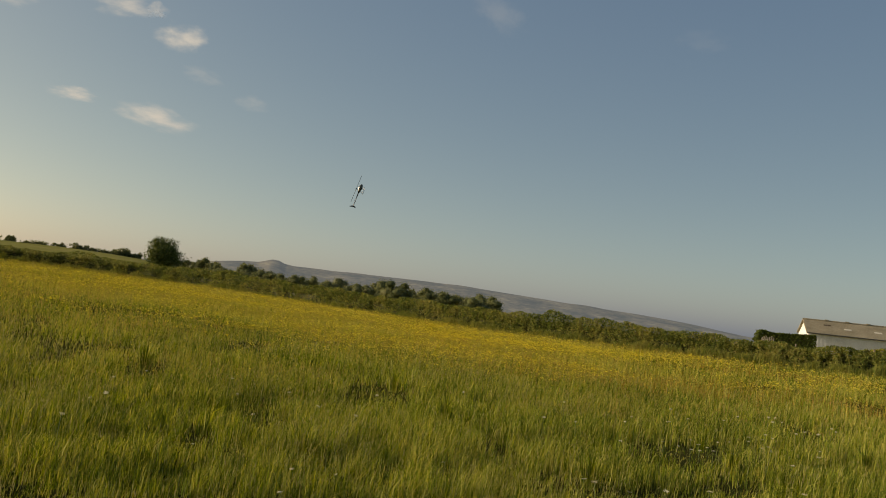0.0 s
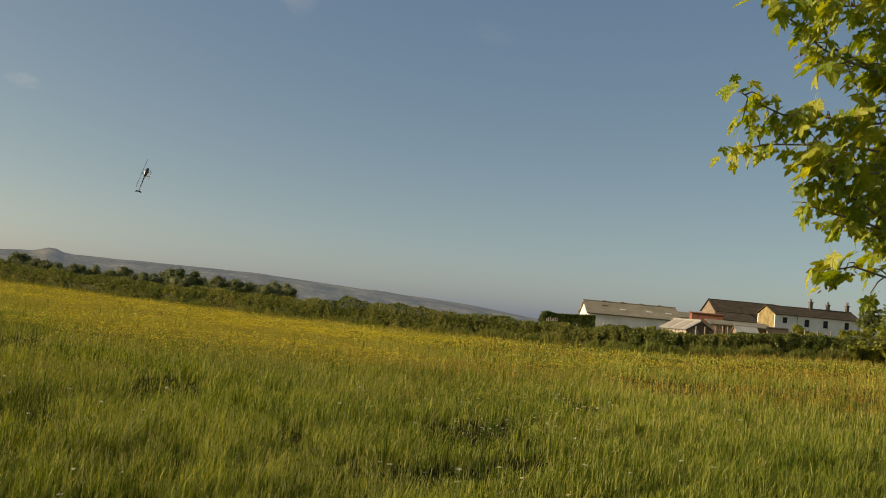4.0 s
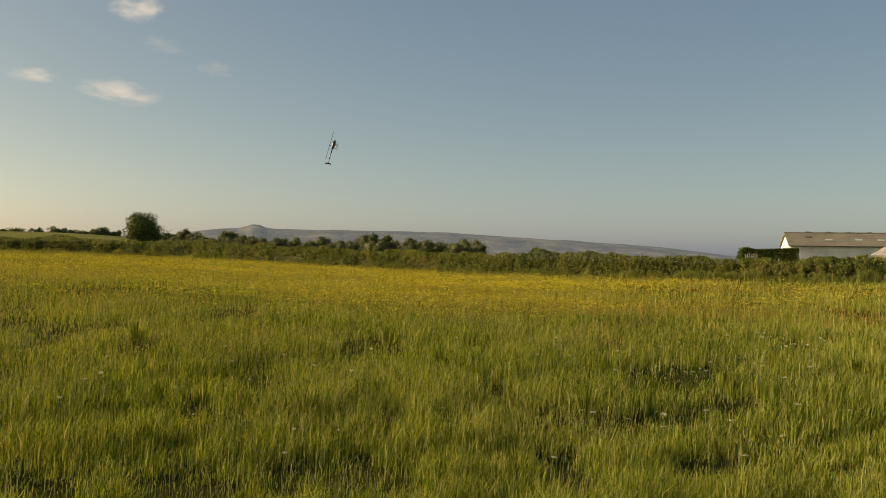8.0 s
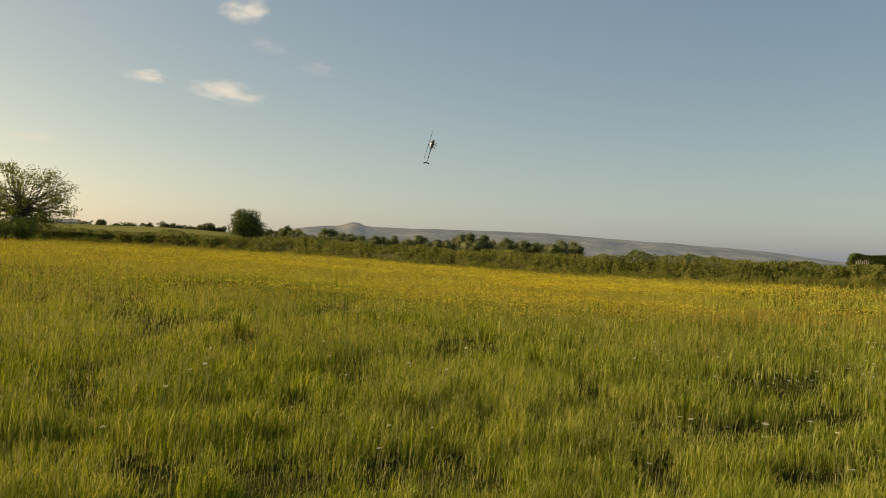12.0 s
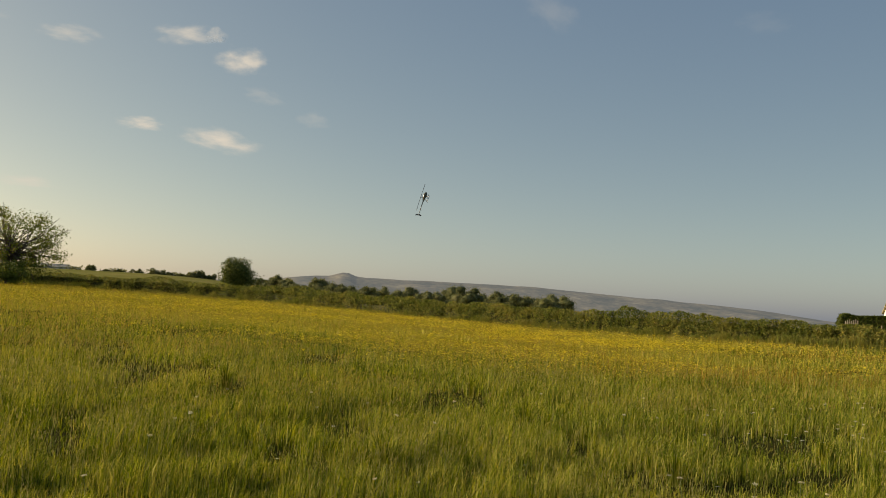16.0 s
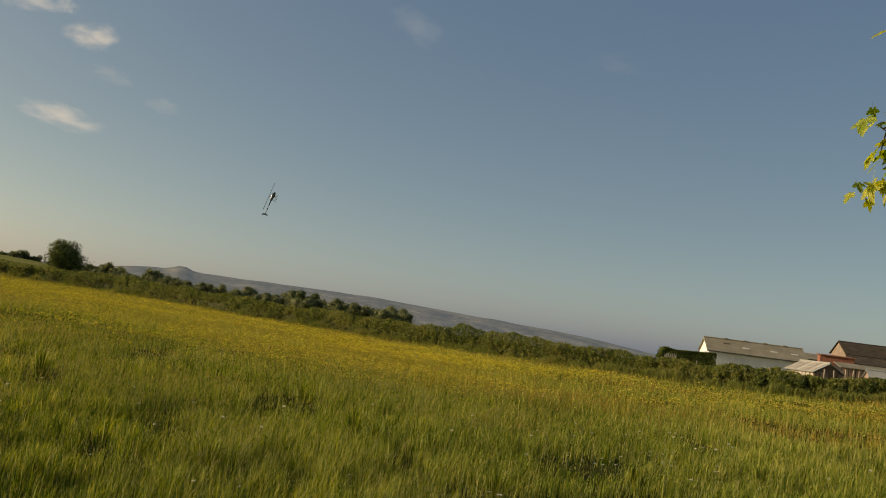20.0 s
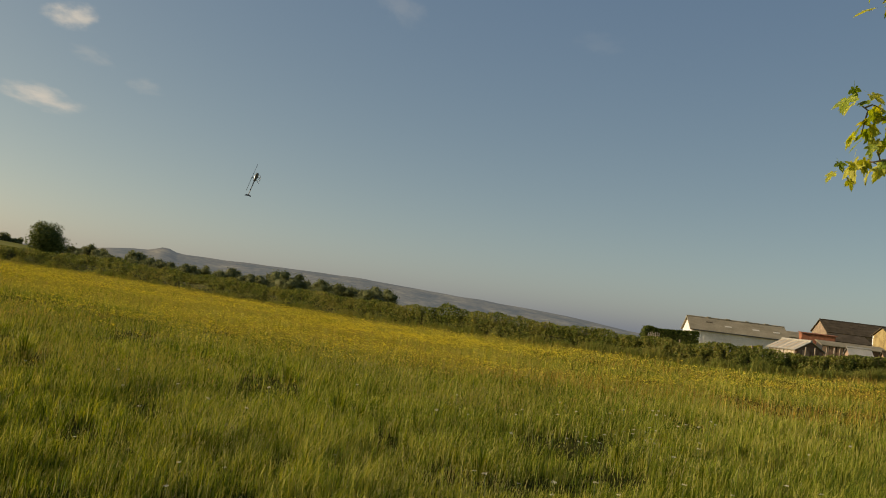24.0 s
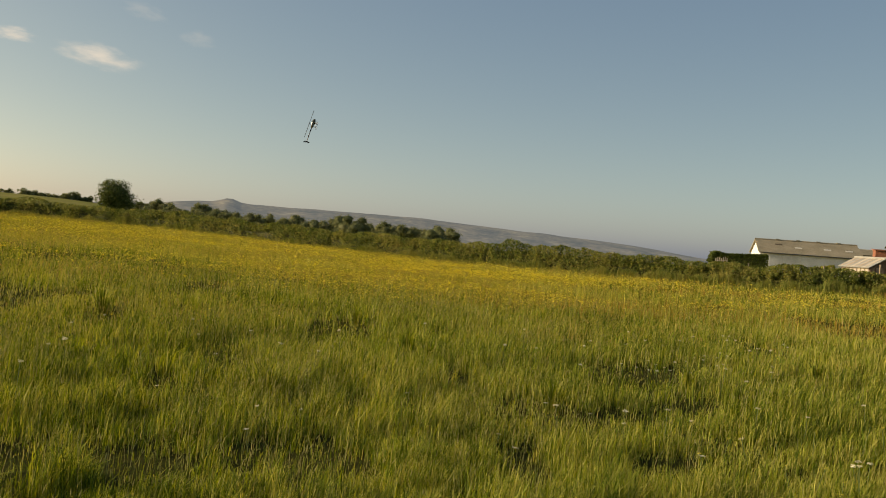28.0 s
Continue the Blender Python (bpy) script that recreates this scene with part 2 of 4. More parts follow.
def land(x, y):
    x, y = np.asarray(x, float), np.asarray(y, float)
    r = np.hypot(x, y) + 1e-6
    az = np.degrees(np.arctan2(x, y))
    rh, zh, zm, zf = (by_bearing(t, az) for t in (HEDGE_R, HEDGE_Z, MID_Z, FAR_Z))
    z = zh * np.clip(r / rh, 0, 1) ** 1.4
    k = np.clip((r - rh) / (170 - rh), 0, 1)
    z = z + (zm - zh) * k
    k = np.clip((r - 170) / 160, 0, 1)
    z = z + (zf - zm) * k * k * (3 - 2 * k)
    k = np.clip((r - 330) / 900, 0, 1)
    z = z + (-14 - zf) * k
    z = z - np.clip(r - 1230, 0, None) * 0.006
    return z + (vnoise(x, y, 7.0, 5) - 0.5) * 0.10 * np.clip(r / 8, 0, 1)


def spot(az, r, z=None):
    """The point at a bearing and distance; on the ground if no height is given."""
    x, y = r * math.sin(radians(az)), r * math.cos(radians(az))
    return Vector((x, y, float(land(x, y)) if z is None else z))


# ---- ground: one sheet to the horizon ----
rings = np.concatenate([[0.0], np.geomspace(0.6, 4200, 150)])
angles = np.radians(np.arange(0, 360, 1.5))
gx = (rings[:, None] * np.sin(angles)[None]).ravel()
gy = (rings[:, None] * np.cos(angles)[None]).ravel()
nr, na = len(rings), len(angles)
i, j = np.meshgrid(np.arange(nr - 1), np.arange(na), indexing="ij")
quads = np.stack([i * na + j, (i + 1) * na + j, (i + 1) * na + (j + 1) % na, i * na + (j + 1) % na], -1).reshape(-1, 4)[:, ::-1]
ground = new("ground", mesh_np("ground", np.stack([gx, gy, land(gx, gy)], 1), [quads], M_SOIL, True))
ground.data.materials.append(M_FIELD2)
mx, my = np.mean(gx[quads], 1), np.mean(gy[quads], 1)
beyond = np.hypot(mx, my) > by_bearing(HEDGE_R, np.degrees(np.arctan2(mx, my))) + 1
ground.data.polygons.foreach_set("material_index", beyond.astype(np.int32))
tagged(ground, "gently sloping meadow soil under long grass, running on to far pasture", "ground", kind="structure")

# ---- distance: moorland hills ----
# an emission added to the moorland colours stands in for distance haze
M_MOOR = mat("moorland_haze_glow", [(0.015, 0.024, 0.026), (0.05, 0.052, 0.042), (0.115, 0.10, 0.066), (0.21, 0.185, 0.115)], 1.0, 0.95, fine=5.0, spec=0.0, coord="UV")
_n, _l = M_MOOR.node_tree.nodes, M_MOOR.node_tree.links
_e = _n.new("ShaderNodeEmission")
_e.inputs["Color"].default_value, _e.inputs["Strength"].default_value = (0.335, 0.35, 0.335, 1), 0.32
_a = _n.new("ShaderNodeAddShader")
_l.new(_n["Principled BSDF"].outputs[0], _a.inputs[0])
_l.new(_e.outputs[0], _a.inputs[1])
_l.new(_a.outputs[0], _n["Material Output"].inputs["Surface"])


def hills():
    az = np.arange(-75, 75, 0.2)
    crest = np.interp(az, [-75, -45, -30, -22, -16, -15, -13.2, -12.4, -11.9, -11.6, -11.2, -10.8, -10.2, -6.4, -2, 0.5, 4, 7.5, 10.9, 14.2, 17.4, 20, 30, 75],
                      [0.2, 0.4, 0.5, 0.6, 0.85, 1.08, 1.31, 1.33, 1.45, 1.55, 1.53, 1.37, 1.30, 1.28, 1.30, 1.24, 1.04, 0.86, 0.66, 0.42, 0.06, -0.2, -0.4, 0.0])
    crest = crest - 0.06 + (vnoise(az, az * 0, 1.3, 3) - 0.5) * 0.06
    r0, r1, n = 1500.0, 3900.0, 26
    v = []
    for k in range(n):
        u = k / (n - 1)
        r = r0 + (r1 - r0) * u
        s = u ** 1.1
        lump = (vnoise(az * 3, np.full_like(az, r / 90), 5.0, 11) - 0.5) * 6 * math.sin(u * math.pi)
        z = -22 + (EYE + r1 * np.tan(np.radians(crest)) + 22) * s + lump
        v.append(np.stack([r * np.sin(np.radians(az)), r * np.cos(np.radians(az)), z], 1))
    a, b = np.meshgrid(np.arange(n - 1), np.arange(len(az) - 1), indexing="ij")
    m = len(az)
    q = np.stack([a * m + b, a * m + b + 1, (a + 1) * m + b + 1, (a + 1) * m + b], -1).reshape(-1, 4)
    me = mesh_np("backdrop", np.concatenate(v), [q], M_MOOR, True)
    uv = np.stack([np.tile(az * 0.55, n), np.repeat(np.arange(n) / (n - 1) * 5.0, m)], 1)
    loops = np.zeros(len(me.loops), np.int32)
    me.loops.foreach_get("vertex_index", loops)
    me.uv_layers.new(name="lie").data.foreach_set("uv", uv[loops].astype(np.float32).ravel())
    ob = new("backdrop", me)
    return tagged(ob, "long moorland ridge with a small rocky tor and added haze glow", "hills", kind="structure")


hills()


# ---- clouds: small soft evening puffs far off ----
def cloud_material(seed):
    m = bpy.data.materials.new("evening_cloud")
    m.use_nodes = True
    n, l = m.node_tree.nodes, m.node_tree.links
    tc = n.new("ShaderNodeTexCoord")
    mp = n.new("ShaderNodeMapping")
    mp.inputs["Location"].default_value = (seed * 3.1, seed * 1.7, 0)
    l.new(tc.outputs["Object"], mp.inputs["Vector"])
    ns = n.new("ShaderNodeTexNoise")
    ns.inputs["Scale"].default_value, ns.inputs["Detail"].default_value, ns.inputs["Roughness"].default_value = 1.7, 6.0, 0.55
    l.new(mp.outputs[0], ns.inputs["Vector"])
    gr = n.new("ShaderNodeTexGradient")
    gr.gradient_type = "SPHERICAL"
    l.new(tc.outputs["Object"], gr.inputs["Vector"])
    mu = n.new("ShaderNodeMath")
    mu.operation = "MULTIPLY_ADD"
    l.new(ns.outputs["Fac"], mu.inputs[0])
    mu.inputs[1].default_value = 1.5
    l.new(gr.outputs["Fac"], mu.inputs[2])
    mr = n.new("ShaderNodeMapRange")
    mr.interpolation_type = "SMOOTHSTEP"
    mr.inputs["From Min"].default_value, mr.inputs["From Max"].default_value = 0.90, 1.9
    l.new(mu.outputs[0], mr.inputs["Value"])
    edge = n.new("ShaderNodeMapRange")
    edge.interpolation_type = "SMOOTHSTEP"
    edge.inputs["From Min"].default_value, edge.inputs["From Max"].default_value = 0.02, 0.4
    l.new(gr.outputs["Fac"], edge.inputs["Value"])
    pr = n.new("ShaderNodeMath")
    pr.operation = "MULTIPLY"
    l.new(mr.outputs[0], pr.inputs[0])
    l.new(edge.outputs[0], pr.inputs[1])
    op = n.new("ShaderNodeMath")
    op.operation = "MULTIPLY"
    op.name = "thickness"
    l.new(pr.outputs[0], op.inputs[0])
    # the cloud emits its own cream evening light; the sun does not shade it
    em = n.new("ShaderNodeEmission")
    em.name = "lit"
    em.inputs["Color"].default_value = (1.0, 0.90, 0.73, 1)
    tp = n.new("ShaderNodeBsdfTransparent")
    mx = n.new("ShaderNodeMixShader")
    l.new(op.outputs[0], mx.inputs[0])
    l.new(tp.outputs[0], mx.inputs[1])
    l.new(em.outputs[0], mx.inputs[2])
    l.new(mx.outputs[0], n["Material Output"].inputs["Surface"])
    return m, op, em


def cloud(az, el, wide, tall, tilt, thick, seed, bright=0.68):
    m, op, em = cloud_material(seed)
    op.inputs[1].default_value = thick
    em.inputs["Strength"].default_value = bright
    bm = bmesh.new()
    bmesh.ops.create_grid(bm, x_segments=10, y_segments=6, size=1.0)
    for v in bm.verts:
        v.co.z = 0.15 * (v.co.x ** 2 + v.co.y ** 2)
    me = bpy.data.meshes.new("cloud")
    bm.to_mesh(me)
    bm.free()
    me.materials.append(m)
    d = 4400.0
    eye = Vector((0, 0, EYE))
    way = Vector((math.sin(radians(az)) * math.cos(radians(el)), math.cos(radians(az)) * math.cos(radians(el)), math.sin(radians(el))))
    ob = new("cloud", me)
    ob.matrix_basis = look(eye + way * d, eye, tilt) @ Matrix.Diagonal((d * math.tan(radians(wide)) / 2, d * math.tan(radians(tall)) / 2, 60, 1))
    ob.visible_shadow = False
    return tagged(ob, "small soft cream evening cloud", "cloud", "clouds", "structure")


for c in ((-18.3, 13.8, 4.4, 2.4, 0, 0.95, 1), (-21.8, 14.9, 4.5, 1.8, -5, 0.7, 2), (-28.3, 14.1, 4.5, 1.5, 0, 0.5, 3), (-24.0, 9.55, 3.6, 1.2, 0, 0.9, 4),
          (-19.4, 8.95, 6.0, 2.0, 5, 0.95, 5), (0.6, 17.8, 5.0, 3.2, 20, 0.13, 6), (-12.6, 20.2, 9.0, 5.4, 8, 0.9, 7), (-9.4, 19.3, 4.2, 2.6, 20, 0.8, 21), (-20.0, 15.1, 1.6, 1.3, 0, 0.5, 22), (-15.6, 22.2, 3.0, 2.0, 0, 0.6, 23), (13.1, 17.0, 4.5, 2.0, 0, 0.05, 8),
          (-13.9, 10.6, 3.0, 1.4, 0, 0.18, 9), (-30.0, 5.6, 5.0, 1.0, 0, 0.5, 10), (-17.0, 11.8, 3.5, 1.4, 10, 0.18, 11), (-34.0, 14.6, 6.0, 1.8, 0, 0.6, 12)):
    cloud(*c)


# ---- trees ----
def leaf_cloud(rng, centres, radii, count, size, flat=0.75, fray=0.14):
    """Small two-triangle leaves scattered through clumps: verts and faces."""
    k = rng.integers(0, len(centres), count)
    d = rng.normal(size=(count, 3))
    d /= np.linalg.norm(d, axis=1)[:, None]
    rad = radii[k] * rng.uniform(0.2, 1.0, count) ** 0.5 * np.where(rng.uniform(size=count) < fray, rng.uniform(1.05, 1.45, count), 1.0)
    p = centres[k] + d * rad[:, None] * np.array([1, 1, flat])
    t = rng.normal(size=(count, 3))
    t /= np.linalg.norm(t, axis=1)[:, None]
    nrm = d * 0.6 + rng.normal(size=(count, 3)) * 0.6 + np.array([0, 0, 0.3])
    s = np.cross(nrm, t)
    s /= np.linalg.norm(s, axis=1)[:, None] + 1e-9
    t = np.cross(s, nrm)
    t /= np.linalg.norm(t, axis=1)[:, None] + 1e-9
    L = size * rng.uniform(0.6, 1.4, count)[:, None]
    v = np.stack([p - t * L, p + s * L * 0.55 - t * L * 0.1, p + t * L, p - s * L * 0.55 - t * L * 0.1], 1).reshape(-1, 3)
    f = np.arange(count * 4).reshape(-1, 4)
    return v, f


_bm = bmesh.new()
bmesh.ops.create_icosphere(_bm, subdivisions=2, radius=1.0)
ICO = np.array([q.co for q in _bm.verts])
ICO_FACES = np.array([[q.index for q in f.verts] for f in _bm.faces])
_bm.free()


def tree(az, r, height, width, leaves, size, material, label, seed, name="tree", group="", clumps=26, base=0.25, airy=0.0, twigs=0, fray=0.14, solid=0.0):
    rng = np.random.default_rng(seed)
    foot = spot(az, r)
    th = empty(name, Matrix.Translation(foot), label, "tree", group)
    R = width / 2
    top = height * 0.6
    lean = rng.uniform(-0.15, 0.15, 2) * R
    pts = [(lean[0] * u * u, lean[1] * u * u, top * u - 0.15) for u in np.linspace(0, 1, 6)]
    part("trunk", tube(pts, [height * 0.03 * (1.25 - u) for u in np.linspace(0, 1, 6)], 8), M_BARK, th)
    cs, rs = [], []
    zc = height * (base + 1) / 2
    hz = height * (1 - base) / 2
    for _ in range(clumps):
        d = rng.normal(size=3)
        d /= np.linalg.norm(d)
        q = rng.uniform(0.3, 0.86 + 0.3 * airy * 0.25) ** (1 / (1 + airy))
        cs.append((d[0] * R * q, d[1] * R * q, zc + d[2] * hz * q))
        rs.append(min(R, hz) * rng.uniform(0.22, 0.42) * (1 - airy))
    cs, rs = np.array(cs), np.array(rs)
    for k in rng.permutation(clumps)[: 8 + twigs]:
        u = rng.uniform(0.35, 0.9)
        a = Vector((lean[0] * u * u, lean[1] * u * u, top * u))
        b = Vector(cs[k].tolist())
        if twigs:
            b = a + (b - a) * float(rng.uniform(1.0, 1.3))
        mid = (a + b) / 2 + Vector(rng.uniform(-0.1, 0.1, 3).tolist()) * float(R)
        part("limb", tube([a, mid, b], [height * q for q in ((0.008, 0.005, 0.0015) if twigs else (0.014, 0.009, 0.003))], 6), M_BARK, th)
    v, f = leaf_cloud(rng, cs, rs, leaves, size, fray=fray)
    faces = [f]
    if solid:  # dense leaf masses inside the crown, lumpy and hidden by the outer leaves
        lump = ICO[None] * (rs * solid)[:, None, None] * rng.uniform(0.78, 1.12, (clumps, len(ICO), 1)) * [1, 1, 0.78] + cs[:, None]
        faces.append((ICO_FACES[None] + (np.arange(clumps) * len(ICO))[:, None, None] + len(v)).reshape(-1, 3))
        v = np.concatenate([v, lump.reshape(-1, 3)])
    piece("crown", mesh_np("crown", v, faces, material), th, kind="stuff")
    return th


tree(-17.95, 150, 6.2, 6.6, 17000, 0.15, M_LONE, "round dark green lone tree behind the hedge", 11, clumps=95, base=0.02, airy=-0.25, twigs=22, fray=0.12)
tree(-30.5, 118, 9.6, 13.2, 12500, 0.11, M_HAWTHORN, "spreading hawthorn with bare twigs at the field edge", 12, "hawthorn", clumps=150, base=-0.12, twigs=135, airy=0.42, fray=0.3)
tree(-31.2, 113, 2.9, 9.0, 7000, 0.10, M_DARKLEAF, "dark bramble thicket at the foot of the hawthorn", 13, "thicket", clumps=40, base=-0.2, airy=-0.2)
# belt of trees in the dip beyond the hedge
belt = np.random.default_rng(5)
for k, (az, top) in enumerate(((-16.3, 0.80), (-15.4, 1.05), (-14.4, 0.82), (-13.0, 1.0), (-12.0, 0.7), (-11.0, 0.62), (-10.0, 0.55), (-9.1, 0.55), (-8.2, 0.52), (-7.3, 0.58), (-6.4, 0.62), (-5.5, 0.70),
                               (-4.6, 0.78), (-3.8, 0.72), (-3.0, 0.66), (-2.2, 0.70), (-1.5, 0.76), (-0.7, 0.62), (0.1, 0.60), (0.8, 0.62), (1.45, 0.64), (2.0, 0.5))):
    r = 265 + belt.uniform(-30, 30)
    f = spot(az, r)
    h = EYE + r * math.tan(radians(top)) - f.z
    tree(az, r, h * 1.2, belt.uniform(8.5, 12.5), 7000, 0.18, M_FARLEAF, "green tree in a far belt of woodland, leaves paled for haze", 100 + k, group="woodland belt", clumps=46, base=-0.05, airy=-0.2, fray=0.05, solid=0.6)


def skyline_hedge():
    rng = np.random.default_rng(77)
    az = rng.uniform(-34, -17.6, 9000)
    keep = rng.uniform(size=len(az)) < np.clip(vnoise(az, az * 0, 0.9, 14) * 2 - 0.75, 0.03, 1)
    az = az[keep]
    r = 324 + rng.normal(0, 0.8, len(az))
    x, y = r * np.sin(np.radians(az)), r * np.cos(np.radians(az))
    z = land(x, y) + rng.uniform(0, 1, len(az)) * (0.5 + 1.1 * vnoise(az, az * 0, 0.5, 15))
    v, f = leaf_cloud(rng, np.stack([x, y, z], 1), np.full(len(az), 0.15), len(az), 0.24)
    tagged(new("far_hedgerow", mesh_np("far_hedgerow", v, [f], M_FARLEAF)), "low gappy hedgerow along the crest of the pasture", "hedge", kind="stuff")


skyline_hedge()
# hedgerow trees on the skyline of the far pasture
for k, (az, top, w) in enumerate(((-26.2, 1.12, 5.0), (-24.7, 0.86, 4.0), (-23.6, 0.95, 4.5), (-22.6, 1.08, 5.5), (-21.9, 0.95, 4.5), (-20.5, 1.08, 5.0), (-20.0, 1.10, 4.5), (-25.4, 0.84, 4), (-19.3, 0.9, 5), (-21.2, 0.85, 4), (-29.5, 1.3, 6))):
    r = 325.0
    f = spot(az, r)
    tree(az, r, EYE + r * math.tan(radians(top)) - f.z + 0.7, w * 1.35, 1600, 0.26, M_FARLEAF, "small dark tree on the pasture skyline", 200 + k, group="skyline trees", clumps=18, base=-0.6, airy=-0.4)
# trees by the house
for k, (az, r, h, w) in enumerate(((36.2, 150, 8.8, 3.6), (37.7, 140, 8.6, 6.6), (39.6, 128, 8.2, 7.0), (41.4, 140, 9.6, 8.0), (43.6, 140, 9.8, 8.0))):
    tree(az, r, h, w, 5200 if k == 0 else 9000, 0.17, M_GARDEN, "thin feathery garden tree beside the farmhouse" if k == 0 else "leafy garden tree beside the farmhouse", 300 + k, group="garden trees", clumps=70 if k == 0 else 60, base=0.05, airy=0.1 if k == 0 else -0.1)


# ---- hedge round the field ----
def hedge():
    rng = np.random.default_rng(21)
    th = empty("hedge", Matrix.Identity(4), "rough overgrown mixed field hedge of bramble and thorn", "hedge", kind="structure")
    n = 185000
    az = rng.uniform(-46, 50, n)
    rh, hh = by_bearing(HEDGE_R, az), by_bearing(HEDGE_H, az)
    hh = hh * (0.86 + 0.22 * vnoise(az * 1.4, az * 0, 2.2, 4) + 0.16 * vnoise(az * 1.4, az * 0, 0.6, 9))
    hh = hh + 0.55 * np.exp(-((az - 5.9) / 0.55) ** 2) + 0.5 * np.exp(-((az + 14.0) / 0.7) ** 2) + 0.35 * np.exp(-((az + 22.4) / 0.8) ** 2)
    u = rng.uniform(-1, 1, n)
    w = rng.uniform(0, 1, n) ** 0.7
    prof = 0.95 * np.sqrt(np.clip(1 - (w * 0.93) ** 3, 0, 1)) * (0.45 + 0.6 * vnoise(az * 3, w * 3, 1.3, 8) + 0.45 * vnoise(az * 3, w * 3, 0.45, 18))
    r = rh + np.where(rng.uniform(size=n) < 0.75, -prof * (0.7 + 0.3 * rng.uniform(size=n)), u * prof)
    x, y = r * np.sin(np.radians(az)), r * np.cos(np.radians(az))
    z = land(x, y) + hh * w
    v, f = leaf_cloud(rng, np.stack([x, y, z], 1), np.full(n, 0.08), n, 0.066)
    piece("foliage", mesh_np("foliage", v, [f], M_HEDGE), th, "dull green bramble and hawthorn leaves", kind="stuff")
    # dark sheet added inside the leaves, blocking light and the view through
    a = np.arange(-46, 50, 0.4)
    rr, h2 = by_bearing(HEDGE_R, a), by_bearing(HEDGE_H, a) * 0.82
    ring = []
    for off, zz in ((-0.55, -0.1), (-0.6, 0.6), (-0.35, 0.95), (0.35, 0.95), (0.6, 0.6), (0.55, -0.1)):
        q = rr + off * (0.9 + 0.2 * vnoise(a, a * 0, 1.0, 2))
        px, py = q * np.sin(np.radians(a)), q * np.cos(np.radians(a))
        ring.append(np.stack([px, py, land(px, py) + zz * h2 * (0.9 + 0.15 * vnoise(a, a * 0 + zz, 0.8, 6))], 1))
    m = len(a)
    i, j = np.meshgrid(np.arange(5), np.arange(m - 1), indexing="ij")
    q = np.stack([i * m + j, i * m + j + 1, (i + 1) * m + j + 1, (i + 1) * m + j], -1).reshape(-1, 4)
    piece("core_fill", mesh_np("core_fill", np.concatenate(ring), [q], M_HEDGE_CORE), th, "solid dark core standing in for shaded inner branches")


hedge()


# ---- grass ----
def blades(rng, x, y, h, w, bend, wind=0.0):
    """Grass blades of five points: an upright lower part and a tip that droops to one side."""
    n = len(x)
    z = land(x, y) - 0.02
    head = rng.uniform(0, 2 * np.pi, n)
    side = np.stack([np.cos(head), np.sin(head), np.zeros(n)], 1) * (w / 2)[:, None]
    ld = rng.normal(wind, 1.5, n)
    lean = np.stack([np.cos(ld), np.sin(ld) * 0.7, np.zeros(n)], 1) * (h * bend)[:, None]
    b = np.stack([x, y, z], 1)
    up = np.array([0, 0, 1.0])[None] * h[:, None]
    v = np.stack([b - side, b + side, b + 0.28 * lean + 0.62 * up + side * 0.85, b + 0.28 * lean + 0.62 * up - side * 0.85, b + lean + up * np.sqrt(np.clip(1 - bend ** 2 * 0.5, 0.3, 1))[:, None]], 1).reshape(-1, 3)
    o = (np.arange(n) * 5)[:, None]
    return v, [o + np.array([[0, 1, 2, 3]]), o + np.array([[3, 2, 4]])]


def slivers(v):
    """Far blades as single slim triangles: the two feet and the tip of each."""
    v = v.reshape(-1, 5, 3)[:, [0, 1, 4]].reshape(-1, 3)
    return v, [np.arange(len(v)).reshape(-1, 3)]


def field_points(rng, n, r0, r1, a0=-38.0, a1=48.0, power=0.0):
    """Points in a sector of the field, thinning out as 1 / r squared."""
    az = rng.uniform(a0, a1, n)
    rh = by_bearing(HEDGE_R, az) - 0.5
    r = r0 * (np.minimum(r1, rh) / r0) ** rng.uniform(0, 1, n) ** (1 + power)
    return r * np.sin(np.radians(az)), r * np.cos(np.radians(az)), r, az


# hollows in the sward where the grass is thin and short: bearing, distance, half width, half depth
HOLLOWS = [(-7.6, 6.9, 0.52, 0.42), (-15.8, 6.6, 0.46, 0.28), (-12.3, 9.1, 0.14, 0.25), (-14.6, 9.8, 0.16, 0.3), (-11.2, 11.5, 0.26, 0.4), (-3.0, 9.4, 0.13, 0.25), (-23.5, 6.7, 0.4, 0.35),
           (14.6, 13.3, 0.85, 0.5), (9.8, 9.6, 0.7, 0.3), (17.8, 11.0, 0.42, 0.35), (16.2, 7.8, 0.3, 0.25), (3.1, 11.6, 0.24, 0.35), (0.6, 9.3, 0.18, 0.25), (7.3, 7.4, 0.22, 0.3), (5.4, 6.2, 0.26, 0.2),
           (-18.1, 16.0, 0.28, 0.5), (-27.0, 10.5, 0.35, 0.4)]


